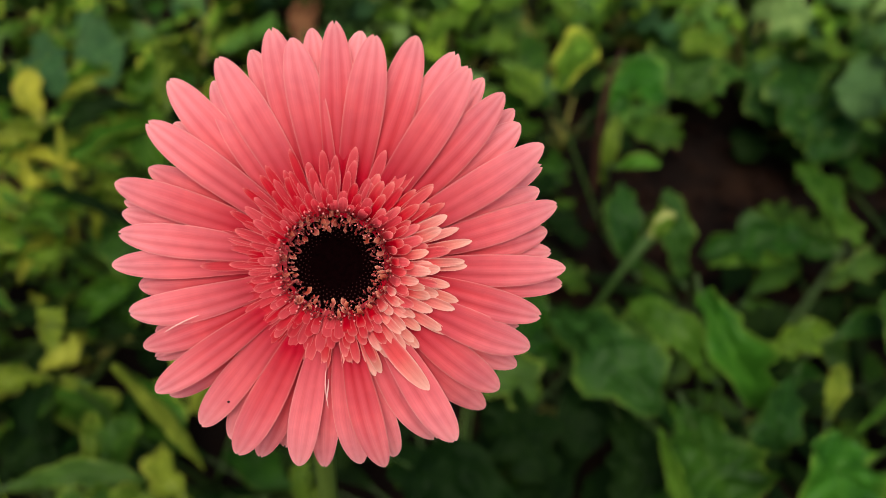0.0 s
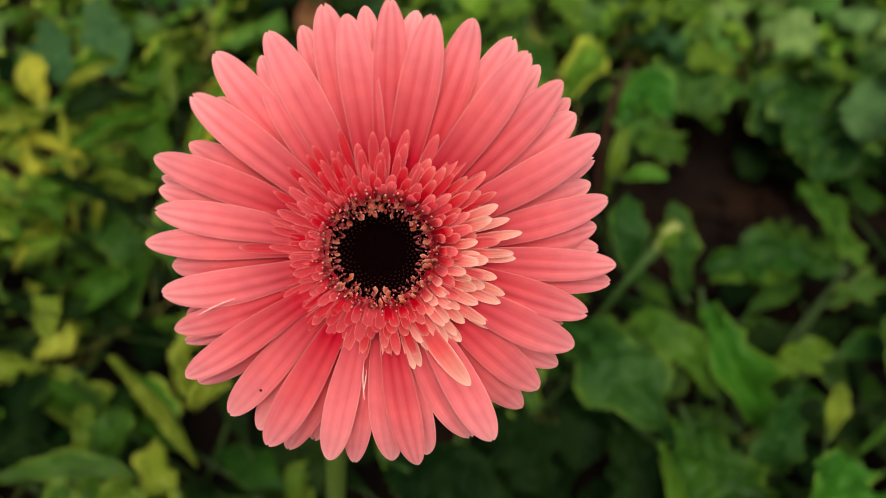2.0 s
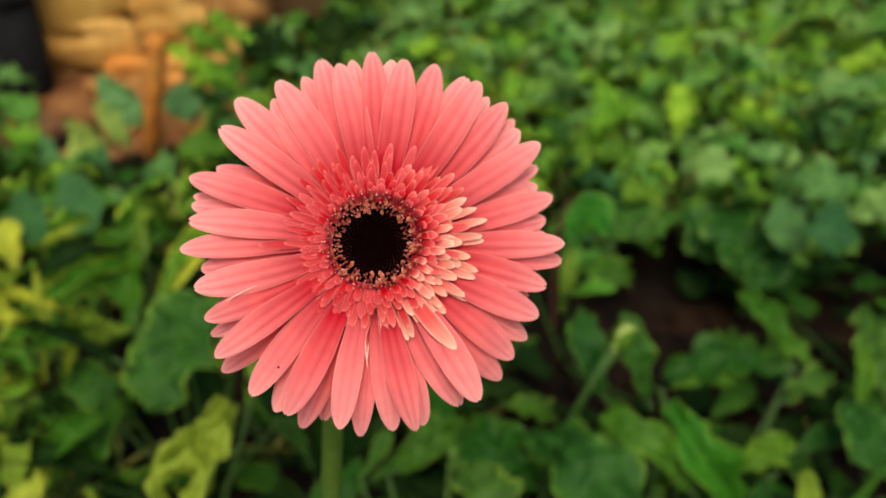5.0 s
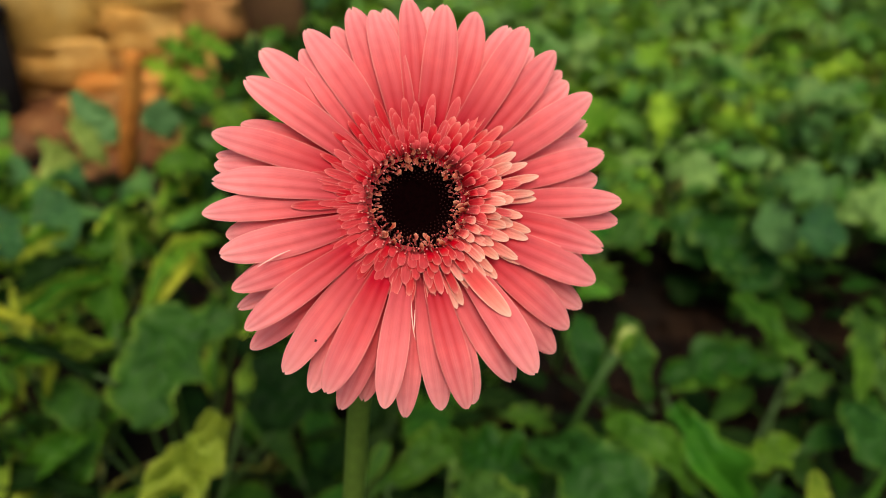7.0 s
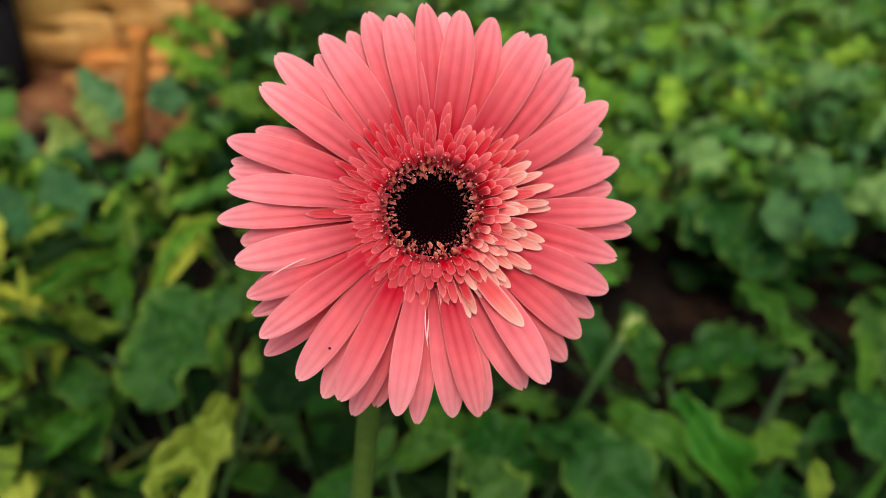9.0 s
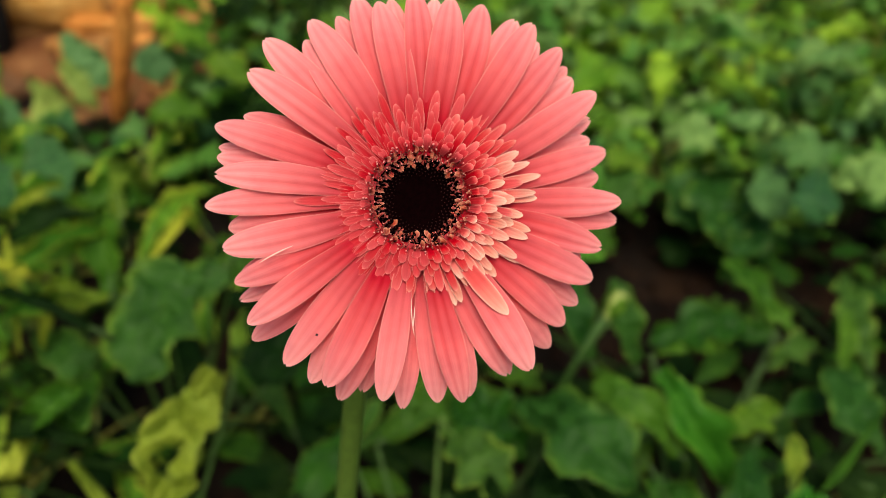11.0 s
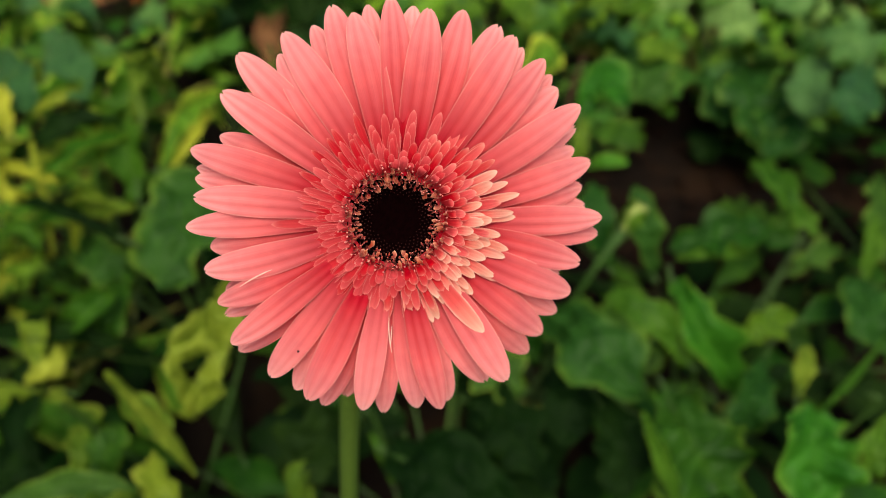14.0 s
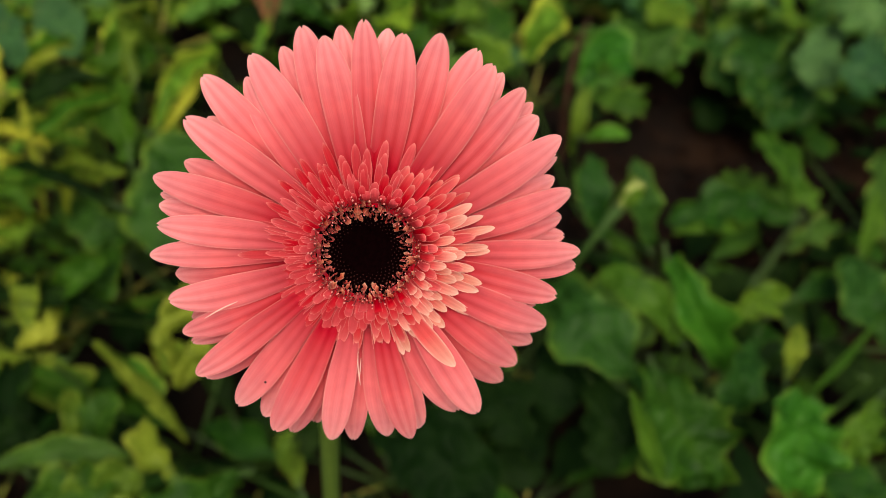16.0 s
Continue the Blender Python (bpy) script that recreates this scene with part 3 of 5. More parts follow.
def soil_clods():
    rnd = random.Random(17)
    verts, faces = [], []
    for i in range(900):
        gx, gy, gr = GAPS[i % 5]
        a, d = rnd.uniform(0, 6.283), (gr + 0.07) * math.sqrt(rnd.random())
        x, y, r = gx + d * math.cos(a), gy + d * math.sin(a), rnd.choice((0.002, 0.003, 0.004, 0.006, 0.010))
        k = len(verts)
        for dx, dy, dz in ((1, 0, 0), (0, 1, 0), (-1, 0, 0), (0, -1, 0), (0, 0, 0.9), (0, 0, -0.8)):
            verts.append((x + r * (dx + rnd.uniform(-0.35, 0.35)), y + r * (dy + rnd.uniform(-0.35, 0.35)), 0.004 + r * (dz + rnd.uniform(-0.2, 0.2))))
        for p in range(4):
            faces += [(k + p, k + (p + 1) % 4, k + 4), (k + (p + 1) % 4, k + p, k + 5)]
    me = bpy.data.meshes.new("soil_clods")
    me.from_pydata(verts, [], faces)
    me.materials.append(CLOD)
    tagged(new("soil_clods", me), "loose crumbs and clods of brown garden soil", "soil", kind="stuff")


def rock(bm, size, seed, cuts=4):
    """A rough block with worn edges."""
    bmesh.ops.create_cube(bm, size=1.0)
    bmesh.ops.subdivide_edges(bm, edges=bm.edges[:], cuts=cuts, use_grid_fill=True)
    for v in bm.verts:
        d = v.co.copy()
        ball = d.normalized() * 0.62
        c = d.lerp(ball, 0.20)
        c += d * (0.30 * noise.noise(c * 2.2 + Vector((seed, 0, 0))) + 0.10 * noise.noise(c * 6.0 + Vector((0, seed, 0))))
        v.co = Vector((c.x * size[0], c.y * size[1], c.z * size[2]))


def stone_wall():
    rnd = random.Random(5)
    y0 = 2.04
    bm = bmesh.new()
    bmesh.ops.create_cube(bm, size=1.0, matrix=Matrix.Translation((-1.4, y0 + 0.14, 0.28)) @ Matrix.Diagonal((2.2, 0.16, 0.62, 1)))
    wall = tagged(finish("wall_back", bm, MORTAR), "rough low wall of ochre stones in earth mortar", "wall", kind="structure")

    def stone(x0, x1, z0, z1, mat, lean=0.0, out=0.0):
        bm = bmesh.new()
        rock(bm, (x1 - x0, 0.17, z1 - z0), rnd.uniform(0, 50), 6)
        ob = part("stone", bm, mat, wall)
        ob.matrix_basis = pose((x0 + x1) / 2, y0 + out + rnd.uniform(-0.015, 0.015), (z0 + z1) / 2, rnd.uniform(-6, 6), lean + rnd.uniform(-2, 2), rnd.uniform(-6, 6))

    # the uneven stones beside the post
    stone(-1.34, -0.82, 0.165, 0.37, STONE_PALE, 2, -0.02)
    stone(-1.13, -0.78, 0.055, 0.170, STONE, -3)
    stone(-0.81, -0.58, 0.125, 0.250, STONE, 4)
    stone(-0.80, -0.60, 0.060, 0.140, STONE_BROWN, -2, 0.01)
    stone(-0.91, -0.67, -0.03, 0.085, STONE_RED, 1, -0.06)
    stone(-0.70, -0.52, -0.01, 0.075, STONE_BROWN, 3)
    # brown instead of pale here: shadow between the layers, put into the stone's colour
    stone(-1.14, -0.915, -0.01, 0.062, STONE_BROWN, -1, -0.01)
    stone(-1.38, -1.12, -0.01, 0.165, STONE_BROWN, 2)
    stone(-0.60, -0.46, 0.07, 0.17, STONE_PALE, -5)
    stone(-0.59, -0.45, 0.165, 0.28, STONE_BROWN, 6, -0.01)
    stone(-0.83, -0.56, 0.245, 0.37, STONE_PALE, -3)
    # the rest of the courses
    for x_from, x_to, levels in ((-2.45, -1.36, (0.10, 0.15, 0.12, 0.13, 0.11)), (-1.38, -0.40, (0.36, 0.13, 0.12))):
        z = 0.0
        for row, h in enumerate(levels):
            x = x_from + rnd.uniform(0, 0.06)
            while x < x_to - 0.06 and (x_from < -2 or row):
                w = min(rnd.uniform(0.12, 0.36), x_to - x)
                stone(x, x + w, z, z + h * rnd.uniform(0.9, 1.06), rnd.choice((STONE, STONE, STONE_PALE, STONE_RED, STONE_BROWN)), rnd.uniform(-4, 4))
                x += w
            z += h
    # bank of dry red earth at the foot of the wall
    def bank(x, y):
        side = max(0.0, min(1.0, (x + 1.75) / 0.25, (-0.30 - x) / 0.2))
        return -0.035 + side * 0.055 * max(0.0, min(1.0, (y - 1.34) / 0.5)) + 0.016 * noise.noise(Vector((14 * x, 14 * y, 1))) + 0.006 * noise.noise(Vector((45 * x, 45 * y, 7)))

    bm = bmesh.new()
    grid = [[bm.verts.new((x, y, bank(x, y))) for y in (1.28 + 0.02 * j for j in range(39))] for x in (-1.8 + 0.03 * i for i in range(53))]
    for i in range(52):
        for j in range(38):
            bm.faces.new((grid[i][j], grid[i + 1][j], grid[i + 1][j + 1], grid[i][j + 1]))
    tagged(finish("soil_bank", bm, SOIL_RED), "dry red-brown earth banked against the wall", "soil", kind="structure")
    # rubble at the foot of the wall
    for i in range(34):
        x, y = rnd.uniform(-1.5, -0.55), rnd.uniform(1.62, 1.92)
        if (x + 1.10) ** 2 + (y - 1.86) ** 2 < 0.020 or i == 0:
            continue
        a, b, h = rnd.uniform(0.04, 0.12), rnd.uniform(0.04, 0.09), rnd.uniform(0.02, 0.05)
        bm = bmesh.new()
        rock(bm, (a, b, h), rnd.uniform(0, 50), 3)
        ob = finish("loose_stone", bm, rnd.choice((STONE_BROWN, STONE_BROWN, STONE_PALE, MORTAR)))
        ob.matrix_world = pose(x, y, bank(x, y) + h * 0.3, rnd.uniform(-8, 8), rnd.uniform(-8, 8), rnd.uniform(0, 180))
        tagged(ob, "small rough brown stone on the soil by the wall", "stone", "loose stones by the wall")
    # rusty post in front of the wall
    bm = bmesh.new()
    pts = bezier([(-0.665, 1.50, -0.05), (-0.635, 1.49, 0.08), (-0.60, 1.49, 0.19), (-0.580, 1.49, 0.27)], 16)
    tube(bm, pts, [0.021 + 0.003 * math.sin(2.3 * i) for i in range(17)], 10)
    tagged(finish("wooden_post", bm, POST), "rough orange-brown wooden post beside the wall", "post")
    # black pot
    pot = new("plant_pot")
    pot.location = (-1.10, 1.86, 0.020)
    tagged(pot, "dull black plastic plant pot by the stone wall", "pot")
    for name, profile in (("body", [(0.066, -0.01), (0.071, 0.01), (0.090, 0.25), (0.085, 0.25), (0.064, 0.02)]), ("rim", [(0.091, 0.238), (0.097, 0.242), (0.097, 0.268), (0.088, 0.27), (0.086, 0.25)])):
        bm = bmesh.new()
        rings = [[bm.verts.new((r * math.cos(t), r * math.sin(t), h)) for t in (2 * math.pi * k / 32 for k in range(32))] for r, h in profile]
        for r0, r1 in zip(rings, rings[1:] + ([rings[0]] if name == "rim" else [])):
            for k in range(32):
                bm.faces.new((r0[k], r0[(k + 1) % 32], r1[(k + 1) % 32], r1[k]))
        if name == "body":
            bm.faces.new(rings[0][::-1]), bm.faces.new(rings[-1])
        part(name, bm, BLACK, pot)


# ---------- leaves ----------
def sheet(bm, spine, ups, width, lobes=4, depth=0.3, fold=0.2, curl=0.0, wave=0.15, seed=0, m=4, tip=0.55, mat=0, crumple=0.17, base=0.10, hole=None):
    """A leaf blade along a spine; ups: which way its upper side faces at each place."""
    uvl = bm.loops.layers.uv.get("UVMap") or bm.loops.layers.uv.new("UVMap")
    rnd = random.Random(seed)
    ph, ph2, fr = rnd.uniform(0, 6.28), rnd.uniform(0, 6.28), rnd.uniform(2.2, 3.6)
    n = len(spine) - 1
    rows = []
    for i, p in enumerate(spine):
        s = i / n
        d = (spine[min(i + 1, n)] - spine[max(i - 1, 0)]).normalized()
        up = (ups[i] - d * ups[i].dot(d)).normalized()
        side = d.cross(up)
        grow = min(1.0, s / tip)
        env = (base + (1 - base) * (grow * grow * (3 - 2 * grow))) if s < tip else max(0.0, 1 - ((s - tip) / (1 - tip)) ** 1.7) ** 0.85
        row = []
        for j in range(-m, m + 1):
            u = j / m
            sg = 1 if u >= 0 else -1
            cut = 1 - depth * abs(math.cos(math.pi * (lobes + 0.4) * s + ph + 0.5 * sg)) ** 2.5 - 0.07 * math.sin(61 * s + 2.0 * sg) * depth - 0.12 * depth * math.sin(23 * s + ph2)
            hw = 0.5 * width * max(env, 0.03) * cut
            a = abs(u)
            lat = hw * a
            z = fold * lat + wave * width * a * a * math.sin(2 * math.pi * fr * s + ph2 + 1.9 * sg) * min(1, 3 * env)
            if curl:
                # the blade rolls in towards its middle line
                ang = curl * a
                lat, z2 = hw * math.sin(ang) / max(abs(curl), 0.3), hw * (1 - math.cos(ang)) / max(abs(curl), 0.3)
                z = z * 0.6 + z2 * (1 if curl > 0 else -1)
                lat = abs(lat) if abs(ang) < math.pi else lat
            z += width * crumple * (noise.noise(Vector((9.0 * s, 3.0 * u, seed * 1.7))) + 0.45 * noise.noise(Vector((21.0 * s, 7.0 * u, seed * 2.3))))
            q = p + side * sg * lat + up * z + d * 0.28 * hw * a
            row.append((bm.verts.new(q), (u * 0.5 + 0.5, s)))
        rows.append(row)
    for i, (r0, r1) in enumerate(zip(rows, rows[1:])):
        for j in range(2 * m):
            if hole and ((i / n - hole[0]) / hole[2]) ** 2 + (((j + 0.5) / m - 1 - hole[1]) / hole[3]) ** 2 < 1:
                continue
            c = (r0[j], r0[j + 1], r1[j + 1], r1[j])
            f = bm.faces.new([v for v, _ in c])
            f.material_index = mat
            for loop, (_, uv) in zip(f.loops, c):
                loop[uvl].uv = uv


def leaf_variant(seed, length, width, lobes, depth, stalk, rise, droop, fold, curl, wave):
    """A whole leaf that grows from the origin towards +x, with its stalk."""
    rnd = random.Random(seed)
    bm = bmesh.new()
    pts, p, a = [], Vector((0, 0, 0)), rise
    n = 12 + 22
    sway = rnd.uniform(-0.5, 0.5)
    for i in range(n + 1):
        pts.append(p.copy())
        on_stalk = i < 12
        step = stalk / 12 if on_stalk else length / 22
        a -= (0.35 * droop / 12) if on_stalk else (droop / 22)
        p = p + step * Vector((math.cos(a), math.sin(sway * i / n) * 0.4, math.sin(a)))
    blade = pts[12:]
    ups = [Vector((-math.sin(rise - 0.35 * droop - droop * i / 22), 0.25 * math.sin(sway * 6 + i * 0.16), max(0.15, math.cos(rise - 0.35 * droop - droop * i / 22)))) for i in range(23)]
    sheet(bm, blade, ups, width, lobes, depth, fold, curl, wave, seed)
    tube(bm, pts[:18:3], [0.0026 - 0.0003 * i for i in range(6)], 5, 1)
    me = bpy.data.meshes.new("leaf")
    bm.to_mesh(me)
    bm.free()
    for f in me.polygons:
        f.use_smooth = True
    return me


def leaf_set(prefix_seed, count, length, width, mats, stalk, depth=(0.25, 0.5), lobes=(3, 5), curls=(0, 0, 0, 1.4), folds=(-0.15, 0.55), waves=(0.04, 0.14)):
    rnd = random.Random(prefix_seed)
    out = []
    for k in range(count):
        me = leaf_variant(prefix_seed * 100 + k, length * rnd.uniform(0.75, 1.2), width * rnd.uniform(0.8, 1.25), rnd.choice(range(lobes[0], lobes[1] + 1)),
                          rnd.uniform(*depth), stalk * rnd.uniform(0.8, 1.2), rnd.uniform(1.0, 1.4), rnd.uniform(0.8, 2.0), rnd.uniform(*folds),
                          rnd.choice(curls), rnd.uniform(*waves))
        me.materials.append(mats[k % len(mats)])
        me.materials.append(STALK_YELLOW if k % 4 == 0 or prefix_seed == 3 and k % 2 else STALK)
        out.append(me)
    return out


def plant(kind, label, x, y, meshes, count, rnd, group, size=1.0, tall=1.0):
    base = new(kind)
    base.location = (x, y, 0.0)
    tagged(base, label, "plant", group)
    start = rnd.uniform(0, 6.28)
    for i in range(count):
        ob = new("leaf", rnd.choice(meshes))
        ob.parent = base
        s = size * rnd.uniform(0.75, 1.15)
        ob.matrix_basis = pose(rnd.uniform(-0.012, 0.012), rnd.uniform(-0.012, 0.012), 0, rnd.uniform(-12, 12), rnd.uniform(-18, 12),
                               math.degrees(start) + i * 137.5 + rnd.uniform(-15, 15)) @ Matrix.Diagonal((s, s, s * tall, 1))
    return base


GAPS = [(0.38, 0.82, 0.155), (0.60, 0.79, 0.10), (0.34, 0.60, 0.06), (0.50, 0.47, 0.06), (0.18, 0.67, 0.085), (-0.24, 0.43, 0.11), (-0.28, 1.04, 0.07), (-0.62, 1.36, 0.20), (-0.80, 1.64, 0.20)]


def foliage():
    rnd = random.Random(21)
    big = leaf_set(1, 12, 0.135, 0.075, [LEAF_DARK_SHADED, LEAF, LEAF_DARK_SHADED, LEAF], 0.13)
    # low leaves coloured nearly black, to stand in for shaded gaps
    under = leaf_set(5, 8, 0.150, 0.055, [LEAF_DARK_SHADED, LEAF_DARK_SHADED, LEAF], 0.12, (0.1, 0.3), (2, 4), (0, 0.8, -1.0))
    # the darkest leaf among these paints shaded gaps between the paler ones
    pale = leaf_set(2, 14, 0.13, 0.046, [LEAF_LIT_RIM, LEAF_DARK_SHADED, LEAF_LIT_RIM, LEAF, LEAF_LIT_RIM, LEAF_LIT_RIM, LEAF_LIGHT], 0.13, (0.2, 0.45), (3, 5), (0, 1.3, 0, 1.6, 0, -1.6), (0.2, 1.1), (0.12, 0.28))
    mid = leaf_set(4, 8, 0.085, 0.06, [LEAF_BLUE, LEAF, LEAF_LIGHT, LEAF_TEAL], 0.11, (0.3, 0.5), (2, 4))
    small = leaf_set(3, 12, 0.115, 0.058, [WEED, LEAF_BLUE, WEED, LEAF_GREY], 0.12, (0.35, 0.6), (3, 5))
    y = -0.61
    row = -2
    while y < 3.6:
        step = 0.15 if y < 1.2 else 0.18
        half = 0.85 + 0.78 * max(y, 0.0)
        row += 1
        more = max(0, int((1.5 - half) / step))
        for i in range(-more, int(2 * half / step) + more):
            rnd = random.Random(1000 * row + i)
            px, py = -half + i * step + rnd.uniform(-0.05, 0.10), y + rnd.uniform(-0.05, 0.05)
            if any((px - gx) ** 2 + (py - gy) ** 2 < gr * gr for gx, gy, gr in GAPS) or (px < -0.36 and py > 1.55) or (px + 0.095) ** 2 + (py - 0.15) ** 2 < 0.002:
                continue
            room = min(math.hypot(px - gx, py - gy) - gr for gx, gy, gr in GAPS[:5])
            fit = 0.68 if room < 0.08 else 0.85 if room < 0.16 else 1.0
            if px < -0.2 and py > 1.15:
                low = -1.02 < px < -0.44
                plant("leafy_bush", "leafy green plant growing against the stone wall", px, py, mid + big[:2] + small[0:1] + small[3:4], 18, rnd, "plants by the wall", rnd.uniform(1.0, 1.3), (1.0 if px < -0.76 else 0.55) if low else 1.2)
            elif py > 0.95 and px > -0.25:
                plant("weed_plant", "low leafy plant with small bright green lobed leaves", px, py, small if py > 1.3 else mid + small[1:4], 15, rnd, "small leafy plants", fit * rnd.uniform(0.9, 1.25), 0.95)
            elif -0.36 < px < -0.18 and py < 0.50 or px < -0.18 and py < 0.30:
                plant("gerbera_plant", "gerbera plant with lobed dark green leaves, shade put in their colour", px, py, under, 9, rnd, "gerbera plants in the bed", rnd.uniform(0.7, 0.95), 0.6)
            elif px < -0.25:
                plant("gerbera_plant", "gerbera plant with lobed green leaves, sunlit edges painted pale yellow", px, py, pale, 8, rnd, "gerbera plants in the bed", rnd.uniform(0.8, 1.05), 0.60 if py < 0.80 else 0.95)
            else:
                plant("gerbera_plant", "gerbera plant with lobed dark green leaves, shade put in their colour", px, py, big if py > 0.62 or px > 0.5 else under, 11, rnd, "gerbera plants in the bed", fit * rnd.uniform(0.7, 0.95), 0.55 if py > 0.62 else 0.42)
        y += step


def shoot_leaf(parent, points, width, mat, up=(0, -0.5, 0.85), stalk=True, stalk_mat=None, base=0.35, crumple=0.12, m=8, turn=0.0, **kw):
    """One leaf of a plant, from base over middle to tip, with its stalk down to the crown; turn twists it along its length."""
    o = parent.location
    spine = bezier([Vector(p) - o for p in points], 40)
    bm = bmesh.new()
    along = (spine[-1] - spine[0]).normalized()
    ups = [Matrix.Rotation(turn * (i / 40 - 0.4), 3, along) @ Vector(up) for i in range(41)]
    sheet(bm, spine, ups, width * 0.92, m=m, base=base, crumple=crumple, **kw)
    if stalk:
        b = spine[0]
        back = (spine[0] - spine[2]).normalized()
        pts = bezier([(0, 0, 0), (b.x * 0.55, b.y * 0.55, b.z * 0.5), b + back * 0.012, b, spine[8]], 24)
        leaf = part("leaf", bm, mat, parent)
        bm = bmesh.new()
        tube(bm, pts, [0.0024 - 0.00004 * i for i in range(25)], 6)
        part("stalk", bm, stalk_mat or STALK, leaf)
        return leaf
    return part("leaf", bm, mat, parent)


def crown(x, y, label, kind="gerbera_plant", group="gerbera plants in the bed"):
    ob = new(kind)
    ob.location = (x, y, 0.0)
    return tagged(ob, label, "plant", group)


def near_plants():
    a = crown(-0.29, 0.50, "gerbera plant with a broad dark lobed leaf and curled ones")
    shoot_leaf(a, [(-0.305, 0.575, 0.260), (-0.287, 0.625, 0.277), (-0.262, 0.708, 0.270)], 0.057, LEAF_LIT_RIM, lobes=3, depth=0.25, curl=1.6, wave=0.12, seed=345)
    shoot_leaf(a, [(-0.291, 0.563, 0.268), (-0.269, 0.589, 0.286), (-0.262, 0.649, 0.280)], 0.024, LEAF_YELLOW, lobes=2, depth=0.2, curl=1.4, wave=0.08, stalk=False, seed=346)
    shoot_leaf(a, [(-0.419, 0.542, 0.200), (-0.361, 0.483, 0.222), (-0.332, 0.474, 0.210)], 0.057, LEAF_SOFT, lobes=2, depth=0.3, fold=0.2, wave=0.08, seed=347)
    shoot_leaf(a, [(-0.374, 0.390, 0.210), (-0.340, 0.397, 0.236), (-0.323, 0.428, 0.232)], 0.048, LEAF_LIGHT, lobes=2, depth=0.15, curl=1.3, wave=0.06, seed=348)
    shoot_leaf(a, [(-0.268, 0.542, 0.240), (-0.246, 0.552, 0.255), (-0.234, 0.583, 0.250)], 0.038, LEAF_LIGHT, lobes=2, depth=0.2, curl=0.9, wave=0.08, seed=358)
    shoot_leaf(a, [(-0.343, 0.489, 0.200), (-0.327, 0.424, 0.215), (-0.333, 0.393, 0.200)], 0.042, LEAF, lobes=2, depth=0.3, fold=0.3, wave=0.08, seed=361)
    shoot_leaf(a, [(-0.205, 0.530, 0.285), (-0.250, 0.485, 0.285), (-0.275, 0.420, 0.243)], 0.115, LEAF_SOFT, lobes=2, depth=0.4, fold=0.08, wave=0.04, seed=3)
    shoot_leaf(a, [(-0.332, 0.555, 0.235), (-0.347, 0.60, 0.268), (-0.361, 0.635, 0.28)], 0.06, LEAF_LIGHT, lobes=3, depth=0.3, fold=0.9, wave=0.1, seed=6)
    shoot_leaf(a, [(-0.125, 0.56, 0.20), (-0.15, 0.51, 0.212), (-0.176, 0.455, 0.198)], 0.11, LEAF_DARK_SHADED, lobes=2, depth=0.25, fold=0.1, wave=0.05, seed=8)
    shoot_leaf(a, [(-0.24, 0.62, 0.20), (-0.20, 0.64, 0.225), (-0.15, 0.66, 0.215)], 0.08, LEAF, lobes=3, depth=0.35, fold=0.2, wave=0.09, seed=9)

    b = crown(-0.28, 0.33, "gerbera plant with yellowing leaves rolled into spears")
    shoot_leaf(b, [(-0.141, 0.250, 0.150), (-0.141, 0.263, 0.172), (-0.132, 0.279, 0.170)], 0.028, LEAF_MID, lobes=2, depth=0.2, curl=1.2, wave=0.06, stalk=False, seed=335)
    shoot_leaf(b, [(-0.362, 0.398, 0.210), (-0.361, 0.352, 0.230), (-0.380, 0.331, 0.215)], 0.045, LEAF_PALE, lobes=2, depth=0.2, curl=-1.5, wave=0.10, stalk=False, seed=349)
    shoot_leaf(b, [(-0.381, 0.343, 0.200), (-0.376, 0.313, 0.212), (-0.405, 0.296, 0.190)], 0.043, LEAF_LIGHT, lobes=2, depth=0.25, curl=-0.9, wave=0.10, seed=350)
    shoot_leaf(b, [(-0.313, 0.263, 0.140), (-0.311, 0.287, 0.172), (-0.303, 0.319, 0.180)], 0.044, LEAF, lobes=3, depth=0.3, fold=0.4, wave=0.10, seed=351)
    shoot_leaf(b, [(-0.337, 0.272, 0.150), (-0.333, 0.296, 0.172), (-0.349, 0.324, 0.170)], 0.031, LEAF_MID, lobes=2, depth=0.2, curl=1.0, wave=0.08, seed=352)
    shoot_leaf(b, [(-0.371, 0.260, 0.150), (-0.380, 0.278, 0.172), (-0.414, 0.308, 0.170)], 0.050, LEAF_DARK_SHADED, lobes=3, depth=0.3, fold=0.3, wave=0.10, seed=353)
    shoot_leaf(b, [(-0.277, 0.262, 0.140), (-0.274, 0.276, 0.157), (-0.274, 0.293, 0.160)], 0.032, LEAF_MID, lobes=2, depth=0.3, fold=0.4, wave=0.08, seed=354)
    shoot_leaf(b, [(-0.202, 0.473, 0.190), (-0.196, 0.496, 0.215), (-0.198, 0.549, 0.215)], 0.021, LEAF_MID, lobes=2, depth=0.2, fold=0.7, wave=0.06, seed=359)
    shoot_leaf(b, [(-0.268, 0.292, 0.297), (-0.252, 0.285, 0.235), (-0.231, 0.274, 0.163)], 0.034, LEAF_PALE, lobes=3, depth=0.12, curl=-2.0, wave=0.07, seed=11, stalk=False)
    shoot_leaf(b, [(-0.188, 0.392, 0.275), (-0.203, 0.345, 0.268), (-0.223, 0.295, 0.222)], 0.078, LEAF_PALE, lobes=2, depth=0.25, curl=1.0, wave=0.16, seed=12, stalk=False, crumple=0.32, m=10, hole=(0.70, 0.30, 0.09, 0.34))
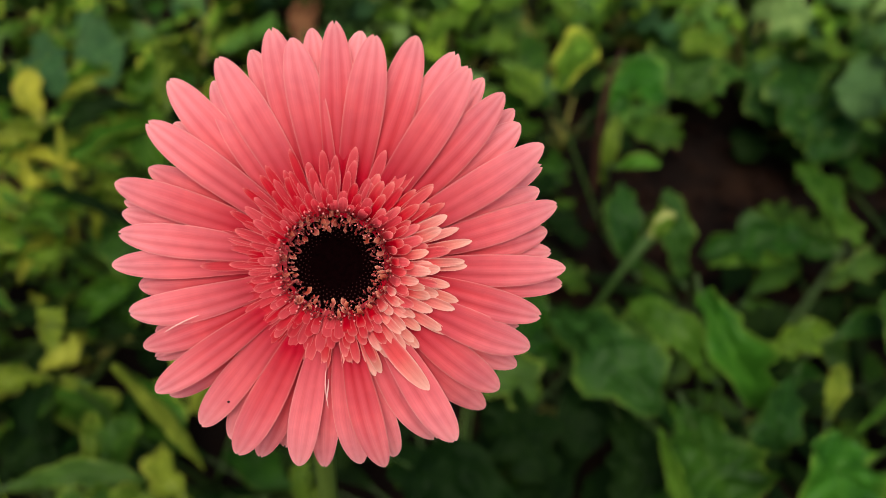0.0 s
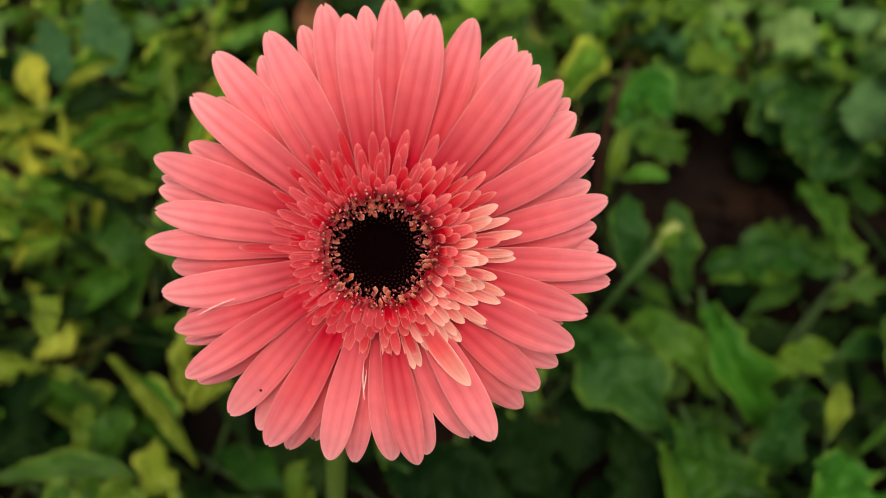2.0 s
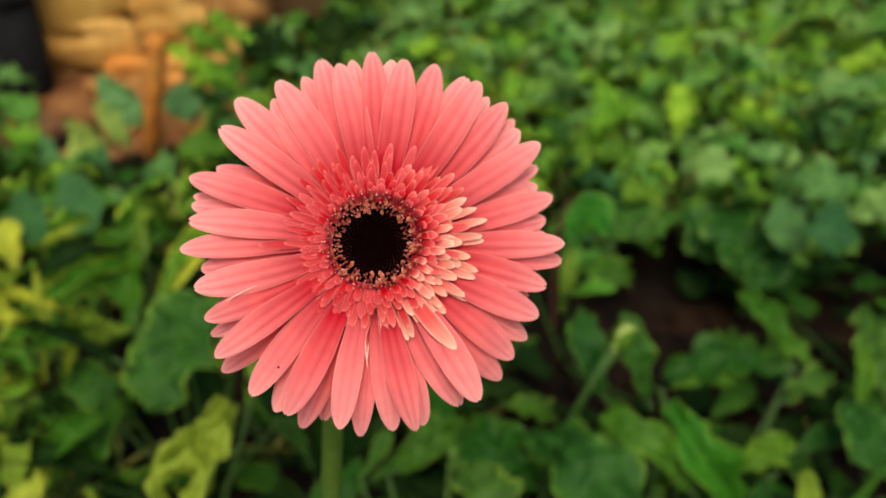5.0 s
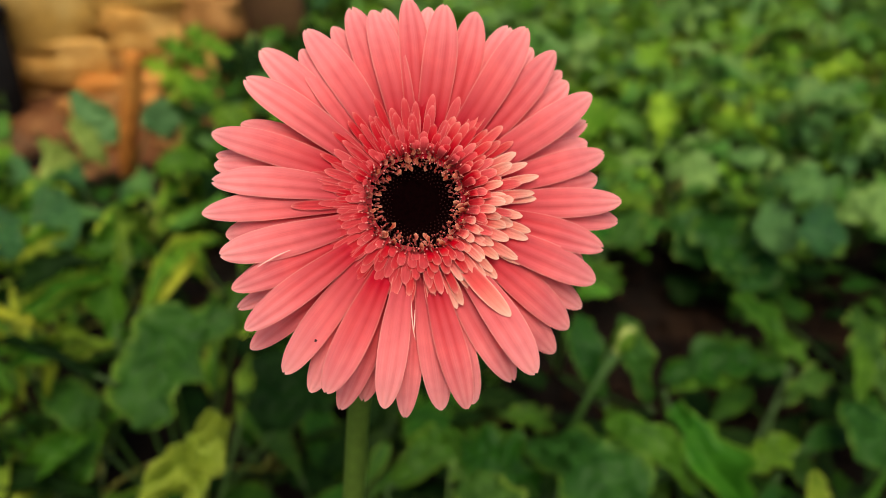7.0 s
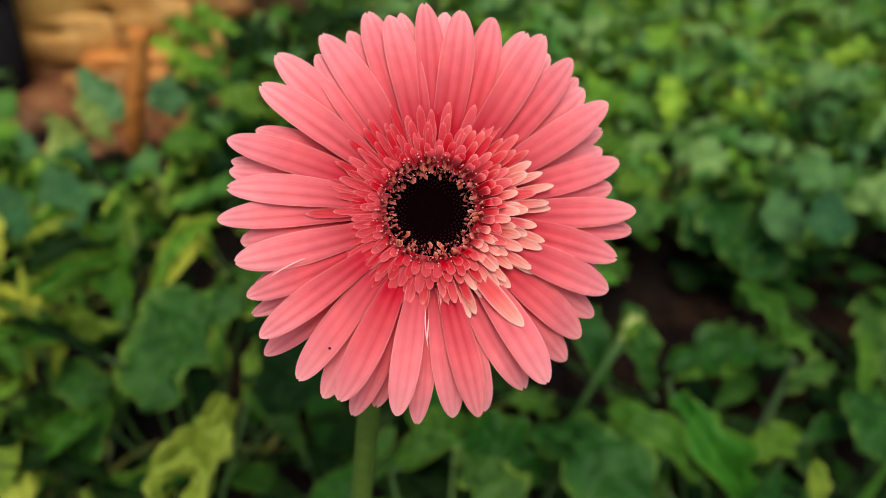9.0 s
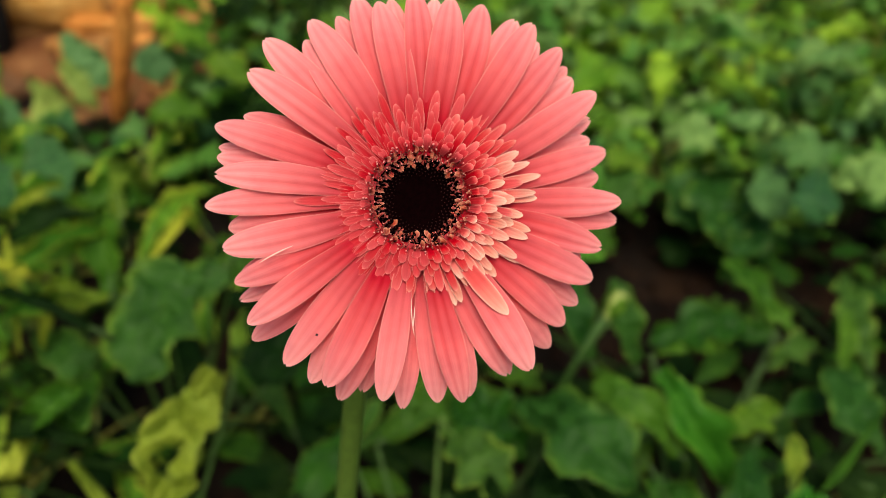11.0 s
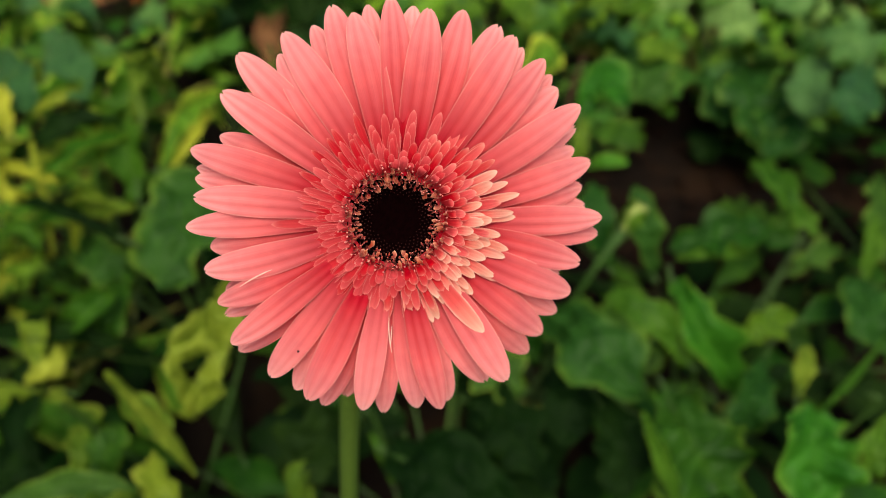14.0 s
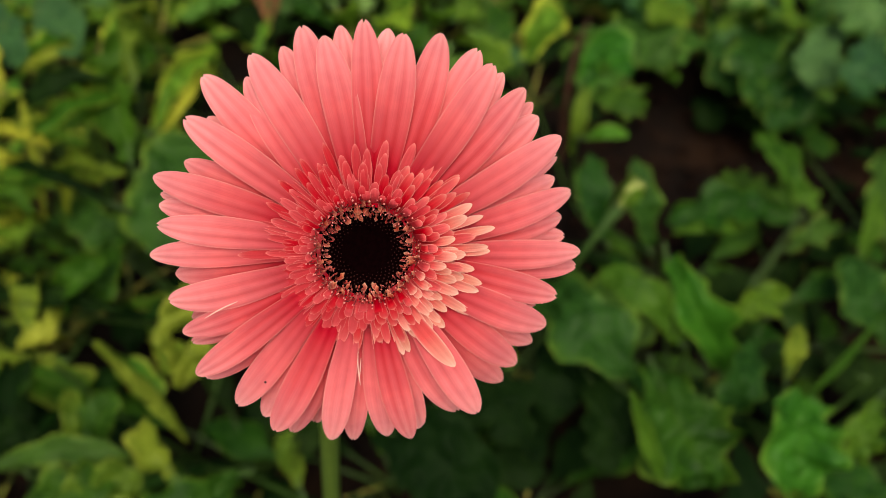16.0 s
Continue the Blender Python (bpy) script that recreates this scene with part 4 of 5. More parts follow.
    shoot_leaf(b, [(-0.27, 0.25, 0.17), (-0.30, 0.225, 0.182), (-0.35, 0.215, 0.17)], 0.06, LEAF, lobes=3, depth=0.35, fold=0.4, wave=0.12, seed=14)
    shoot_leaf(b, [(-0.18, 0.245, 0.16), (-0.215, 0.215, 0.172), (-0.26, 0.20, 0.16)], 0.06, LEAF, lobes=3, depth=0.35, fold=0.4, wave=0.1, seed=15)

    shoot_leaf(b, [(-0.386, 0.246, 0.18), (-0.327, 0.256, 0.19), (-0.270, 0.255, 0.18)], 0.030, LEAF_SOFT, lobes=3, depth=0.2, fold=0.4, wave=0.08, seed=17)
    shoot_leaf(b, [(-0.235, 0.244, 0.165), (-0.251, 0.258, 0.18), (-0.272, 0.290, 0.17)], 0.045, LEAF_MID, lobes=3, depth=0.3, curl=1.2, wave=0.12, seed=18)
    shoot_leaf(b, [(-0.326, 0.213, 0.17), (-0.293, 0.225, 0.18), (-0.258, 0.239, 0.17)], 0.055, LEAF_MID, lobes=3, depth=0.35, fold=0.3, wave=0.12, seed=19)
    shoot_leaf(b, [(-0.135, 0.247, 0.13), (-0.139, 0.265, 0.15), (-0.149, 0.295, 0.14)], 0.028, LEAF_MID, lobes=2, depth=0.2, fold=0.5, wave=0.06, seed=20)

    c = crown(-0.44, 0.60, "gerbera plant with yellow-green stalks and folded leaves")
    shoot_leaf(c, [(-0.522, 0.863, 0.270), (-0.451, 0.739, 0.292), (-0.404, 0.664, 0.288)], 0.070, LEAF_TEAL, lobes=2, depth=0.2, fold=0.1, wave=0.04, stalk=False, seed=336)
    shoot_leaf(c, [(-0.573, 0.826, 0.260), (-0.512, 0.726, 0.280), (-0.469, 0.669, 0.275)], 0.064, LEAF_TEAL, lobes=2, depth=0.25, fold=0.15, wave=0.06, stalk=False, seed=337)
    shoot_leaf(c, [(-0.471, 0.667, 0.270), (-0.436, 0.669, 0.287), (-0.403, 0.691, 0.280)], 0.030, LEAF_YELLOW, lobes=2, depth=0.15, curl=1.4, wave=0.06, stalk=False, seed=338)
    shoot_leaf(c, [(-0.455, 0.615, 0.250), (-0.415, 0.636, 0.272), (-0.370, 0.648, 0.270)], 0.047, LEAF_LIT_RIM, lobes=3, depth=0.25, curl=1.4, wave=0.10, seed=339)
    shoot_leaf(c, [(-0.440, 0.600, 0.240), (-0.403, 0.619, 0.256), (-0.376, 0.648, 0.255)], 0.036, LEAF, lobes=3, depth=0.3, curl=-1.0, wave=0.10, seed=340)
    shoot_leaf(c, [(-0.383, 0.600, 0.240), (-0.376, 0.626, 0.251), (-0.372, 0.657, 0.255)], 0.016, LEAF_PALE, lobes=1, depth=0.1, fold=0.8, wave=0.04, seed=341)
    shoot_leaf(c, [(-0.349, 0.591, 0.220), (-0.356, 0.626, 0.240), (-0.383, 0.695, 0.240)], 0.038, LEAF_DARK_SHADED, lobes=2, depth=0.2, fold=0.4, wave=0.06, seed=342)
    shoot_leaf(c, [(-0.414, 0.501, 0.210), (-0.415, 0.537, 0.262), (-0.456, 0.623, 0.280)], 0.013, LEAF_YELLOW, lobes=1, depth=0.05, fold=0.6, wave=0.0, stalk=False, seed=343)
    shoot_leaf(c, [(-0.385, 0.494, 0.220), (-0.372, 0.500, 0.252), (-0.377, 0.532, 0.260)], 0.026, LEAF_YELLOW, lobes=3, depth=0.3, curl=1.5, wave=0.12, stalk=False, seed=344)
    shoot_leaf(c, [(-0.451, 0.547, 0.290), (-0.416, 0.493, 0.302), (-0.396, 0.502, 0.280)], 0.028, LEAF_YELLOW, lobes=2, depth=0.2, curl=1.6, wave=0.08, stalk=False, seed=355)
    shoot_leaf(c, [(-0.440, 0.475, 0.260), (-0.412, 0.478, 0.272), (-0.390, 0.461, 0.260)], 0.027, LEAF_LIGHT, lobes=2, depth=0.2, curl=1.5, wave=0.08, stalk=False, seed=356)
    shoot_leaf(c, [(-0.397, 0.470, 0.250), (-0.392, 0.439, 0.258), (-0.426, 0.442, 0.250)], 0.027, LEAF_LIGHT, lobes=2, depth=0.2, curl=1.5, wave=0.08, stalk=False, seed=357)
    shoot_leaf(c, [(-0.414, 0.637, 0.255), (-0.378, 0.623, 0.270), (-0.352, 0.641, 0.265)], 0.037, LEAF_YELLOW, lobes=2, depth=0.2, curl=1.5, wave=0.10, stalk=False, seed=362)
    shoot_leaf(c, [(-0.433, 0.571, 0.260), (-0.409, 0.564, 0.275), (-0.382, 0.554, 0.270)], 0.035, LEAF_LIT_RIM, lobes=2, depth=0.2, curl=1.4, wave=0.10, seed=363)
    shoot_leaf(c, [(-0.49, 0.64, 0.26), (-0.50, 0.66, 0.28), (-0.511, 0.69, 0.297)], 0.04, LEAF_YELLOW, lobes=1, depth=0.1, fold=0.5, wave=0.05, seed=21, stalk_mat=STALK_YELLOW)
    shoot_leaf(c, [(-0.40, 0.66, 0.25), (-0.37, 0.68, 0.275), (-0.325, 0.69, 0.265)], 0.06, LEAF_LIGHT, lobes=3, depth=0.35, curl=1.3, wave=0.12, seed=25)
    shoot_leaf(c, [(-0.45, 0.50, 0.235), (-0.47, 0.46, 0.25), (-0.47, 0.40, 0.235)], 0.07, LEAF_LIGHT, lobes=3, depth=0.4, fold=0.5, wave=0.1, seed=26)

    # a tangle of narrow rolled leaves
    rnd = random.Random(77)
    for i in range(44):
        if i % 3:
            x, y, z = rnd.uniform(-0.56, -0.33), rnd.uniform(0.46, 0.76), rnd.uniform(0.245, 0.295)
        else:
            x, y, z = rnd.uniform(-0.54, -0.36), rnd.uniform(0.30, 0.48), rnd.uniform(0.20, 0.25)
        way, reach = rnd.uniform(0, 6.283), rnd.uniform(0.035, 0.065)
        dx, dy = reach * math.cos(way), reach * math.sin(way)
        # mixed light and dark colours paint how the twisted blades catch the sky
        shoot_leaf(c, [(x - dx, y - dy, z - 0.03), (x, y, z), (x + dx, y + dy, z - rnd.uniform(-0.015, 0.03))], rnd.uniform(0.026, 0.048), rnd.choice((LEAF_LIT_RIM, LEAF_LIT_RIM, LEAF_MID, LEAF_MID, LEAF_DARK_SHADED, LEAF_YELLOW)),
                   lobes=3, depth=0.3, curl=rnd.choice((1.5, -1.4, 1.9, 0.8)), wave=0.16, seed=200 + i, stalk=i % 2 == 0, turn=rnd.uniform(-2.4, 2.4))

    d = crown(0.18, 0.725, "upright bright green shoot with small leaves, lit rims painted on")
    shoot_leaf(d, [(0.156, 0.664, 0.250), (0.176, 0.681, 0.282), (0.200, 0.640, 0.280)], 0.062, LEAF_BRIGHT, lobes=2, depth=0.3, fold=0.3, wave=0.07, seed=300)
    shoot_leaf(d, [(0.148, 0.637, 0.170), (0.152, 0.639, 0.220), (0.161, 0.669, 0.250)], 0.021, LEAF_MID, lobes=1, depth=0.1, fold=0.4, wave=0.03, stalk=False, seed=301)
    shoot_leaf(d, [(0.154, 0.607, 0.220), (0.173, 0.598, 0.236), (0.200, 0.596, 0.234)], 0.020, LEAF_BRIGHT, lobes=1, depth=0.1, fold=0.4, wave=0.03, seed=302)
    shoot_leaf(d, [(0.176, 0.519, 0.150), (0.157, 0.532, 0.200), (0.158, 0.582, 0.220)], 0.048, LEAF_SOFT, lobes=2, depth=0.25, fold=0.3, wave=0.08, seed=303)
    shoot_leaf(d, [(0.226, 0.516, 0.140), (0.211, 0.532, 0.190), (0.204, 0.574, 0.220)], 0.047, LEAF_SOFT, lobes=2, depth=0.3, fold=0.6, wave=0.08, seed=304)
    shoot_leaf(d, [(0.105, 0.785, 0.195), (0.125, 0.80, 0.235), (0.150, 0.815, 0.242)], 0.06, LEAF_LIT_RIM, lobes=2, depth=0.2, fold=0.8, wave=0.05, seed=34)

    bm = bmesh.new()
    tube(bm, bezier([Vector(p) - d.location for p in ((0.175, 0.80, 0.0), (0.171, 0.81, 0.10), (0.180, 0.84, 0.17), (0.205, 0.90, 0.185))], 16), [0.0055 - 0.0002 * i for i in range(17)], 7)
    part("dry_stalk", bm, DRY, d, "withered dark brown stalk")

    n = crown(-0.285, 1.10, "plant with one large withered tan-brown leaf")
    shoot_leaf(n, [(-0.295, 1.20, 0.11), (-0.286, 1.11, 0.13), (-0.281, 1.01, 0.10)], 0.075, DRY_LEAF, lobes=2, depth=0.3, curl=1.0, wave=0.12, seed=36, stalk_mat=DRY, crumple=0.25)

    e = crown(0.33, 0.47, "gerbera plant with wavy dark green leaves, lit rims painted on")
    shoot_leaf(e, [(0.411, 0.577, 0.120), (0.339, 0.581, 0.138), (0.260, 0.569, 0.120)], 0.068, LEAF, lobes=3, depth=0.45, fold=0.25, wave=0.12, seed=305)
    shoot_leaf(e, [(0.270, 0.563, 0.110), (0.312, 0.560, 0.121), (0.359, 0.566, 0.110)], 0.025, LEAF_LIGHT, lobes=2, depth=0.2, curl=1.2, wave=0.08, stalk=False, seed=306)
    shoot_leaf(e, [(0.420, 0.589, 0.110), (0.421, 0.642, 0.132), (0.401, 0.708, 0.140)], 0.046, LEAF_LIGHT, lobes=3, depth=0.3, fold=0.8, wave=0.10, seed=307)
    shoot_leaf(e, [(0.425, 0.661, 0.120), (0.430, 0.610, 0.130), (0.447, 0.585, 0.120)], 0.037, LEAF_LIGHT, lobes=3, depth=0.4, fold=0.4, wave=0.12, stalk=False, seed=308)
    shoot_leaf(e, [(0.402, 0.543, 0.100), (0.429, 0.551, 0.120), (0.474, 0.572, 0.110)], 0.045, LEAF_SOFT, lobes=2, depth=0.5, fold=0.3, wave=0.10, seed=309)
    shoot_leaf(e, [(0.487, 0.530, 0.090), (0.497, 0.557, 0.120), (0.516, 0.603, 0.140)], 0.029, LEAF_LIGHT, lobes=2, depth=0.2, fold=0.8, wave=0.06, seed=310)
    shoot_leaf(e, [(0.472, 0.414, 0.100), (0.443, 0.441, 0.140), (0.446, 0.503, 0.140)], 0.072, LEAF_SOFT, lobes=2, depth=0.25, fold=0.15, wave=0.06, seed=311)
    shoot_leaf(e, [(0.309, 0.448, 0.100), (0.336, 0.455, 0.112), (0.383, 0.479, 0.108)], 0.045, LEAF_LIGHT, lobes=3, depth=0.35, fold=0.4, wave=0.12, seed=312)
    shoot_leaf(e, [(0.384, 0.469, 0.100), (0.415, 0.479, 0.109), (0.457, 0.489, 0.100)], 0.033, LEAF, lobes=1, depth=0.1, fold=0.2, wave=0.05, seed=313)

    f = crown(0.25, 0.36, "gerbera plant with folded dark green leaves and paler tips")
    shoot_leaf(f, [(0.222, 0.370, 0.170), (0.185, 0.394, 0.212), (0.147, 0.427, 0.210)], 0.044, LEAF_LIGHT, lobes=2, depth=0.25, fold=0.25, wave=0.12, seed=314)
    shoot_leaf(f, [(0.220, 0.450, 0.200), (0.237, 0.396, 0.185), (0.283, 0.365, 0.120)], 0.062, LEAF_BRIGHT, lobes=3, depth=0.35, fold=1.0, wave=0.09, seed=315)
    shoot_leaf(f, [(0.082, 0.445, 0.170), (0.119, 0.371, 0.215), (0.165, 0.322, 0.190)], 0.093, LEAF_SOFT, lobes=2, depth=0.35, fold=0.12, wave=0.08, seed=316)
    shoot_leaf(f, [(0.118, 0.402, 0.140), (0.105, 0.346, 0.150), (0.098, 0.307, 0.130)], 0.056, LEAF_DARK_SHADED, lobes=1, depth=0.08, fold=0.08, wave=0.03, seed=317)
    shoot_leaf(f, [(0.185, 0.330, 0.190), (0.196, 0.274, 0.190), (0.226, 0.237, 0.150)], 0.109, LEAF, lobes=3, depth=0.35, fold=0.3, wave=0.10, seed=318)
    shoot_leaf(f, [(0.156, 0.299, 0.205), (0.160, 0.257, 0.205), (0.177, 0.229, 0.175)], 0.018, LEAF_LIGHT, lobes=3, depth=0.3, fold=1.0, wave=0.10, stalk=False, seed=319)
    shoot_leaf(f, [(0.307, 0.388, 0.150), (0.269, 0.330, 0.177), (0.254, 0.302, 0.150)], 0.052, LEAF_SOFT, lobes=3, depth=0.35, fold=0.5, wave=0.12, seed=320)
    shoot_leaf(f, [(0.128, 0.358, 0.150), (0.143, 0.298, 0.165), (0.134, 0.249, 0.140)], 0.063, LEAF_DARK_SHADED, lobes=3, depth=0.35, fold=0.3, wave=0.10, seed=321)

    g = crown(0.38, 0.33, "gerbera plant with a broad glossy green leaf on a pale stalk")
    shoot_leaf(g, [(0.288, 0.278, 0.235), (0.272, 0.244, 0.232), (0.282, 0.215, 0.190)], 0.072, LEAF_BRIGHT, lobes=1, depth=0.06, base=0.6, fold=0.5, wave=0.12, stalk=False, seed=322)
    shoot_leaf(g, [(0.453, 0.423, 0.140), (0.361, 0.340, 0.190), (0.288, 0.276, 0.234)], 0.009, LEAF_LIGHT, lobes=1, depth=0.0, fold=0.8, wave=0.0, stalk=False, seed=323)
    shoot_leaf(g, [(0.368, 0.292, 0.200), (0.341, 0.261, 0.205), (0.332, 0.244, 0.180)], 0.035, LEAF_LIGHT, lobes=2, depth=0.25, fold=0.5, wave=0.12, seed=324)
    shoot_leaf(g, [(0.329, 0.348, 0.140), (0.333, 0.366, 0.162), (0.348, 0.395, 0.160)], 0.025, LEAF_MID, lobes=2, depth=0.2, fold=0.5, wave=0.08, seed=325)
    shoot_leaf(g, [(0.407, 0.355, 0.130), (0.394, 0.362, 0.140), (0.395, 0.396, 0.130)], 0.046, LEAF_DARK_SHADED, lobes=2, depth=0.2, fold=0.2, wave=0.06, seed=326)

    h = crown(-0.03, 0.30, "gerbera plant with large dark green leaves, shade of the flower in their colour")
    shoot_leaf(h, [(-0.061, 0.268, 0.150), (-0.066, 0.280, 0.172), (-0.080, 0.303, 0.180)], 0.011, LEAF_LIGHT, lobes=1, depth=0.1, fold=0.6, wave=0.03, stalk=False, seed=334)
    shoot_leaf(h, [(0.087, 0.408, 0.130), (0.052, 0.423, 0.165), (0.016, 0.465, 0.150)], 0.077, LEAF, lobes=3, depth=0.4, fold=0.2, wave=0.08, seed=360)
    # the flower's shade is painted into these near-black leaves
    shoot_leaf(h, [(-0.062, 0.272, 0.198), (-0.02, 0.24, 0.217), (0.035, 0.205, 0.195)], 0.095, LEAF_DARK_SHADED, lobes=2, depth=0.2, fold=0.15, wave=0.05, seed=71)
    shoot_leaf(h, [(-0.09, 0.33, 0.16), (-0.12, 0.30, 0.18), (-0.155, 0.265, 0.165)], 0.08, LEAF_DARK_SHADED, lobes=3, depth=0.35, fold=0.2, wave=0.07, seed=72)
    shoot_leaf(h, [(0.01, 0.36, 0.13), (0.04, 0.33, 0.15), (0.07, 0.28, 0.135)], 0.08, LEAF_DARK_SHADED, lobes=3, depth=0.35, fold=0.2, wave=0.07, seed=73)

    shoot_leaf(h, [(0.009, 0.432, 0.150), (0.032, 0.385, 0.165), (0.061, 0.353, 0.150)], 0.072, LEAF_SOFT, lobes=3, depth=0.4, fold=0.1, wave=0.05, seed=59, stalk_mat=STALK_PALE)
    shoot_leaf(h, [(-0.082, 0.428, 0.14), (-0.068, 0.439, 0.16), (-0.056, 0.457, 0.17)], 0.020, LEAF_SOFT, lobes=1, depth=0.1, fold=0.6, wave=0.03, seed=74)
    shoot_leaf(h, [(-0.052, 0.444, 0.12), (-0.016, 0.467, 0.14), (0.009, 0.494, 0.13)], 0.060, LEAF, lobes=2, depth=0.25, fold=0.3, wave=0.06, seed=75)

    k = crown(0.52, 0.97, "leafy plant with broad pale grey-green lobed leaves", "leafy_plant", "small leafy plants")
    shoot_leaf(k, [(0.487, 1.032, 0.100), (0.461, 0.881, 0.120), (0.454, 0.791, 0.100)], 0.122, LEAF_SOFT, lobes=3, depth=0.35, fold=0.2, wave=0.08, seed=327)
    shoot_leaf(k, [(0.554, 0.945, 0.100), (0.497, 0.836, 0.110), (0.456, 0.765, 0.090)], 0.094, LEAF_SOFT, lobes=3, depth=0.35, fold=0.3, wave=0.10, seed=328)
    shoot_leaf(k, [(0.454, 1.085, 0.080), (0.431, 0.943, 0.100), (0.424, 0.859, 0.080)], 0.101, LEAF_SOFT, lobes=3, depth=0.35, fold=0.2, wave=0.08, seed=329)
    shoot_leaf(k, [(0.311, 1.124, 0.100), (0.311, 0.974, 0.120), (0.326, 0.887, 0.100)], 0.129, LEAF_SOFT, lobes=3, depth=0.3, fold=0.2, wave=0.08, seed=330)
    shoot_leaf(k, [(0.565, 0.912, 0.160), (0.518, 0.832, 0.170), (0.491, 0.784, 0.150)], 0.090, LEAF_TEAL, lobes=2, depth=0.25, fold=0.15, wave=0.06, seed=331)
    shoot_leaf(k, [(0.581, 0.832, 0.200), (0.539, 0.766, 0.200), (0.519, 0.729, 0.180)], 0.076, LEAF_TEAL, lobes=2, depth=0.2, fold=0.15, wave=0.06, seed=332)
    shoot_leaf(k, [(0.540, 0.551, 0.080), (0.548, 0.619, 0.100), (0.585, 0.717, 0.100)], 0.060, LEAF_SOFT, lobes=3, depth=0.3, fold=0.4, wave=0.10, seed=333)
    shoot_leaf(k, [(0.43, 1.06, 0.14), (0.455, 1.03, 0.168), (0.485, 0.985, 0.155)], 0.095, LEAF_GREY, lobes=3, depth=0.35, fold=0.1, wave=0.06, seed=81)
    shoot_leaf(k, [(0.555, 0.94, 0.18), (0.578, 0.90, 0.2), (0.60, 0.845, 0.188)], 0.10, LEAF_GREY, lobes=3, depth=0.35, fold=0.1, wave=0.06, seed=82)
    shoot_leaf(k, [(0.62, 0.86, 0.16), (0.66, 0.84, 0.185), (0.70, 0.80, 0.17)], 0.10, LEAF_GREY, lobes=3, depth=0.3, fold=0.1, wave=0.06, seed=83)
    shoot_leaf(k, [(0.56, 0.95, 0.13), (0.55, 0.91, 0.155), (0.54, 0.86, 0.14)], 0.07, LEAF, lobes=3, depth=0.4, fold=0.2, wave=0.07, seed=84)

    v = crown(-0.38, 1.37, "leafy plant with finely cut light green leaves", "leafy_plant", "small leafy plants")
    shoot_leaf(v, [(-0.394, 1.300, 0.221), (-0.441, 1.290, 0.279), (-0.492, 1.280, 0.312)], 0.072, WEED, lobes=5, depth=0.7, fold=0.2, wave=0.08, up=(0.15, -0.6, 0.8), seed=364)
    shoot_leaf(v, [(-0.378, 1.320, 0.276), (-0.419, 1.310, 0.315), (-0.464, 1.300, 0.341)], 0.069, WEED, lobes=5, depth=0.7, fold=0.2, wave=0.08, up=(0.15, -0.6, 0.8), seed=365)
    shoot_leaf(v, [(-0.372, 1.300, 0.221), (-0.418, 1.290, 0.259), (-0.469, 1.280, 0.259)], 0.059, WEED, lobes=5, depth=0.65, fold=0.2, wave=0.08, up=(0.15, -0.6, 0.8), seed=366)
    shoot_leaf(v, [(-0.340, 1.340, 0.299), (-0.382, 1.330, 0.327), (-0.417, 1.320, 0.359)], 0.072, WEED, lobes=5, depth=0.65, fold=0.2, wave=0.08, up=(0.15, -0.6, 0.8), seed=367)
    shoot_leaf(v, [(-0.332, 1.280, 0.230), (-0.344, 1.270, 0.195), (-0.352, 1.260, 0.155)], 0.076, LEAF_SAGE, lobes=1, depth=0.1, fold=0.2, wave=0.05, up=(0.15, -0.6, 0.8), seed=373)

    u = crown(-0.84, 1.40, "low leafy plant with grey-green leaves by the pot", "leafy_plant", "small leafy plants")
    shoot_leaf(u, [(-0.878, 1.360, 0.195), (-0.840, 1.350, 0.177), (-0.806, 1.340, 0.149)], 0.074, LEAF_BLUE, lobes=2, depth=0.25, fold=0.2, wave=0.06, up=(0.15, -0.6, 0.8), seed=370)
    shoot_leaf(u, [(-0.870, 1.320, 0.139), (-0.828, 1.310, 0.130), (-0.782, 1.300, 0.114)], 0.073, WEED, lobes=3, depth=0.35, fold=0.2, wave=0.08, up=(0.15, -0.6, 0.8), seed=371)
    shoot_leaf(u, [(-0.860, 1.300, 0.093), (-0.804, 1.290, 0.105), (-0.756, 1.280, 0.093)], 0.073, LEAF_SAGE, lobes=2, depth=0.2, fold=0.2, wave=0.06, up=(0.15, -0.6, 0.8), seed=372)

    w = crown(-0.65, 1.42, "broad-leaved plant with blue-green and yellow leaves by the post", "leafy_plant", "small leafy plants")
    shoot_leaf(w, [(-0.694, 1.310, 0.152), (-0.707, 1.300, 0.103), (-0.705, 1.280, 0.052)], 0.075, LEAF_CREAM, lobes=1, depth=0.12, fold=0.3, wave=0.05, up=(0.15, -0.6, 0.8), seed=368)
    shoot_leaf(w, [(-0.654, 1.300, 0.206), (-0.633, 1.290, 0.169), (-0.617, 1.280, 0.127)], 0.045, LEAF_CREAM, lobes=2, depth=0.2, fold=0.4, wave=0.06, stalk=False, up=(0.15, -0.6, 0.8), seed=369)
    face = (0.15, -0.6, 0.8)
    shoot_leaf(w, [(-0.665, 1.36, 0.235), (-0.638, 1.345, 0.188), (-0.600, 1.34, 0.132)], 0.085, LEAF_SAGE, up=face, lobes=1, depth=0.12, fold=0.1, wave=0.04, seed=91, stalk=False)
    shoot_leaf(w, [(-0.748, 1.345, 0.145), (-0.725, 1.34, 0.10), (-0.712, 1.335, 0.035)], 0.075, LEAF_CREAM, up=face, lobes=1, depth=0.15, fold=0.5, wave=0.06, seed=92)
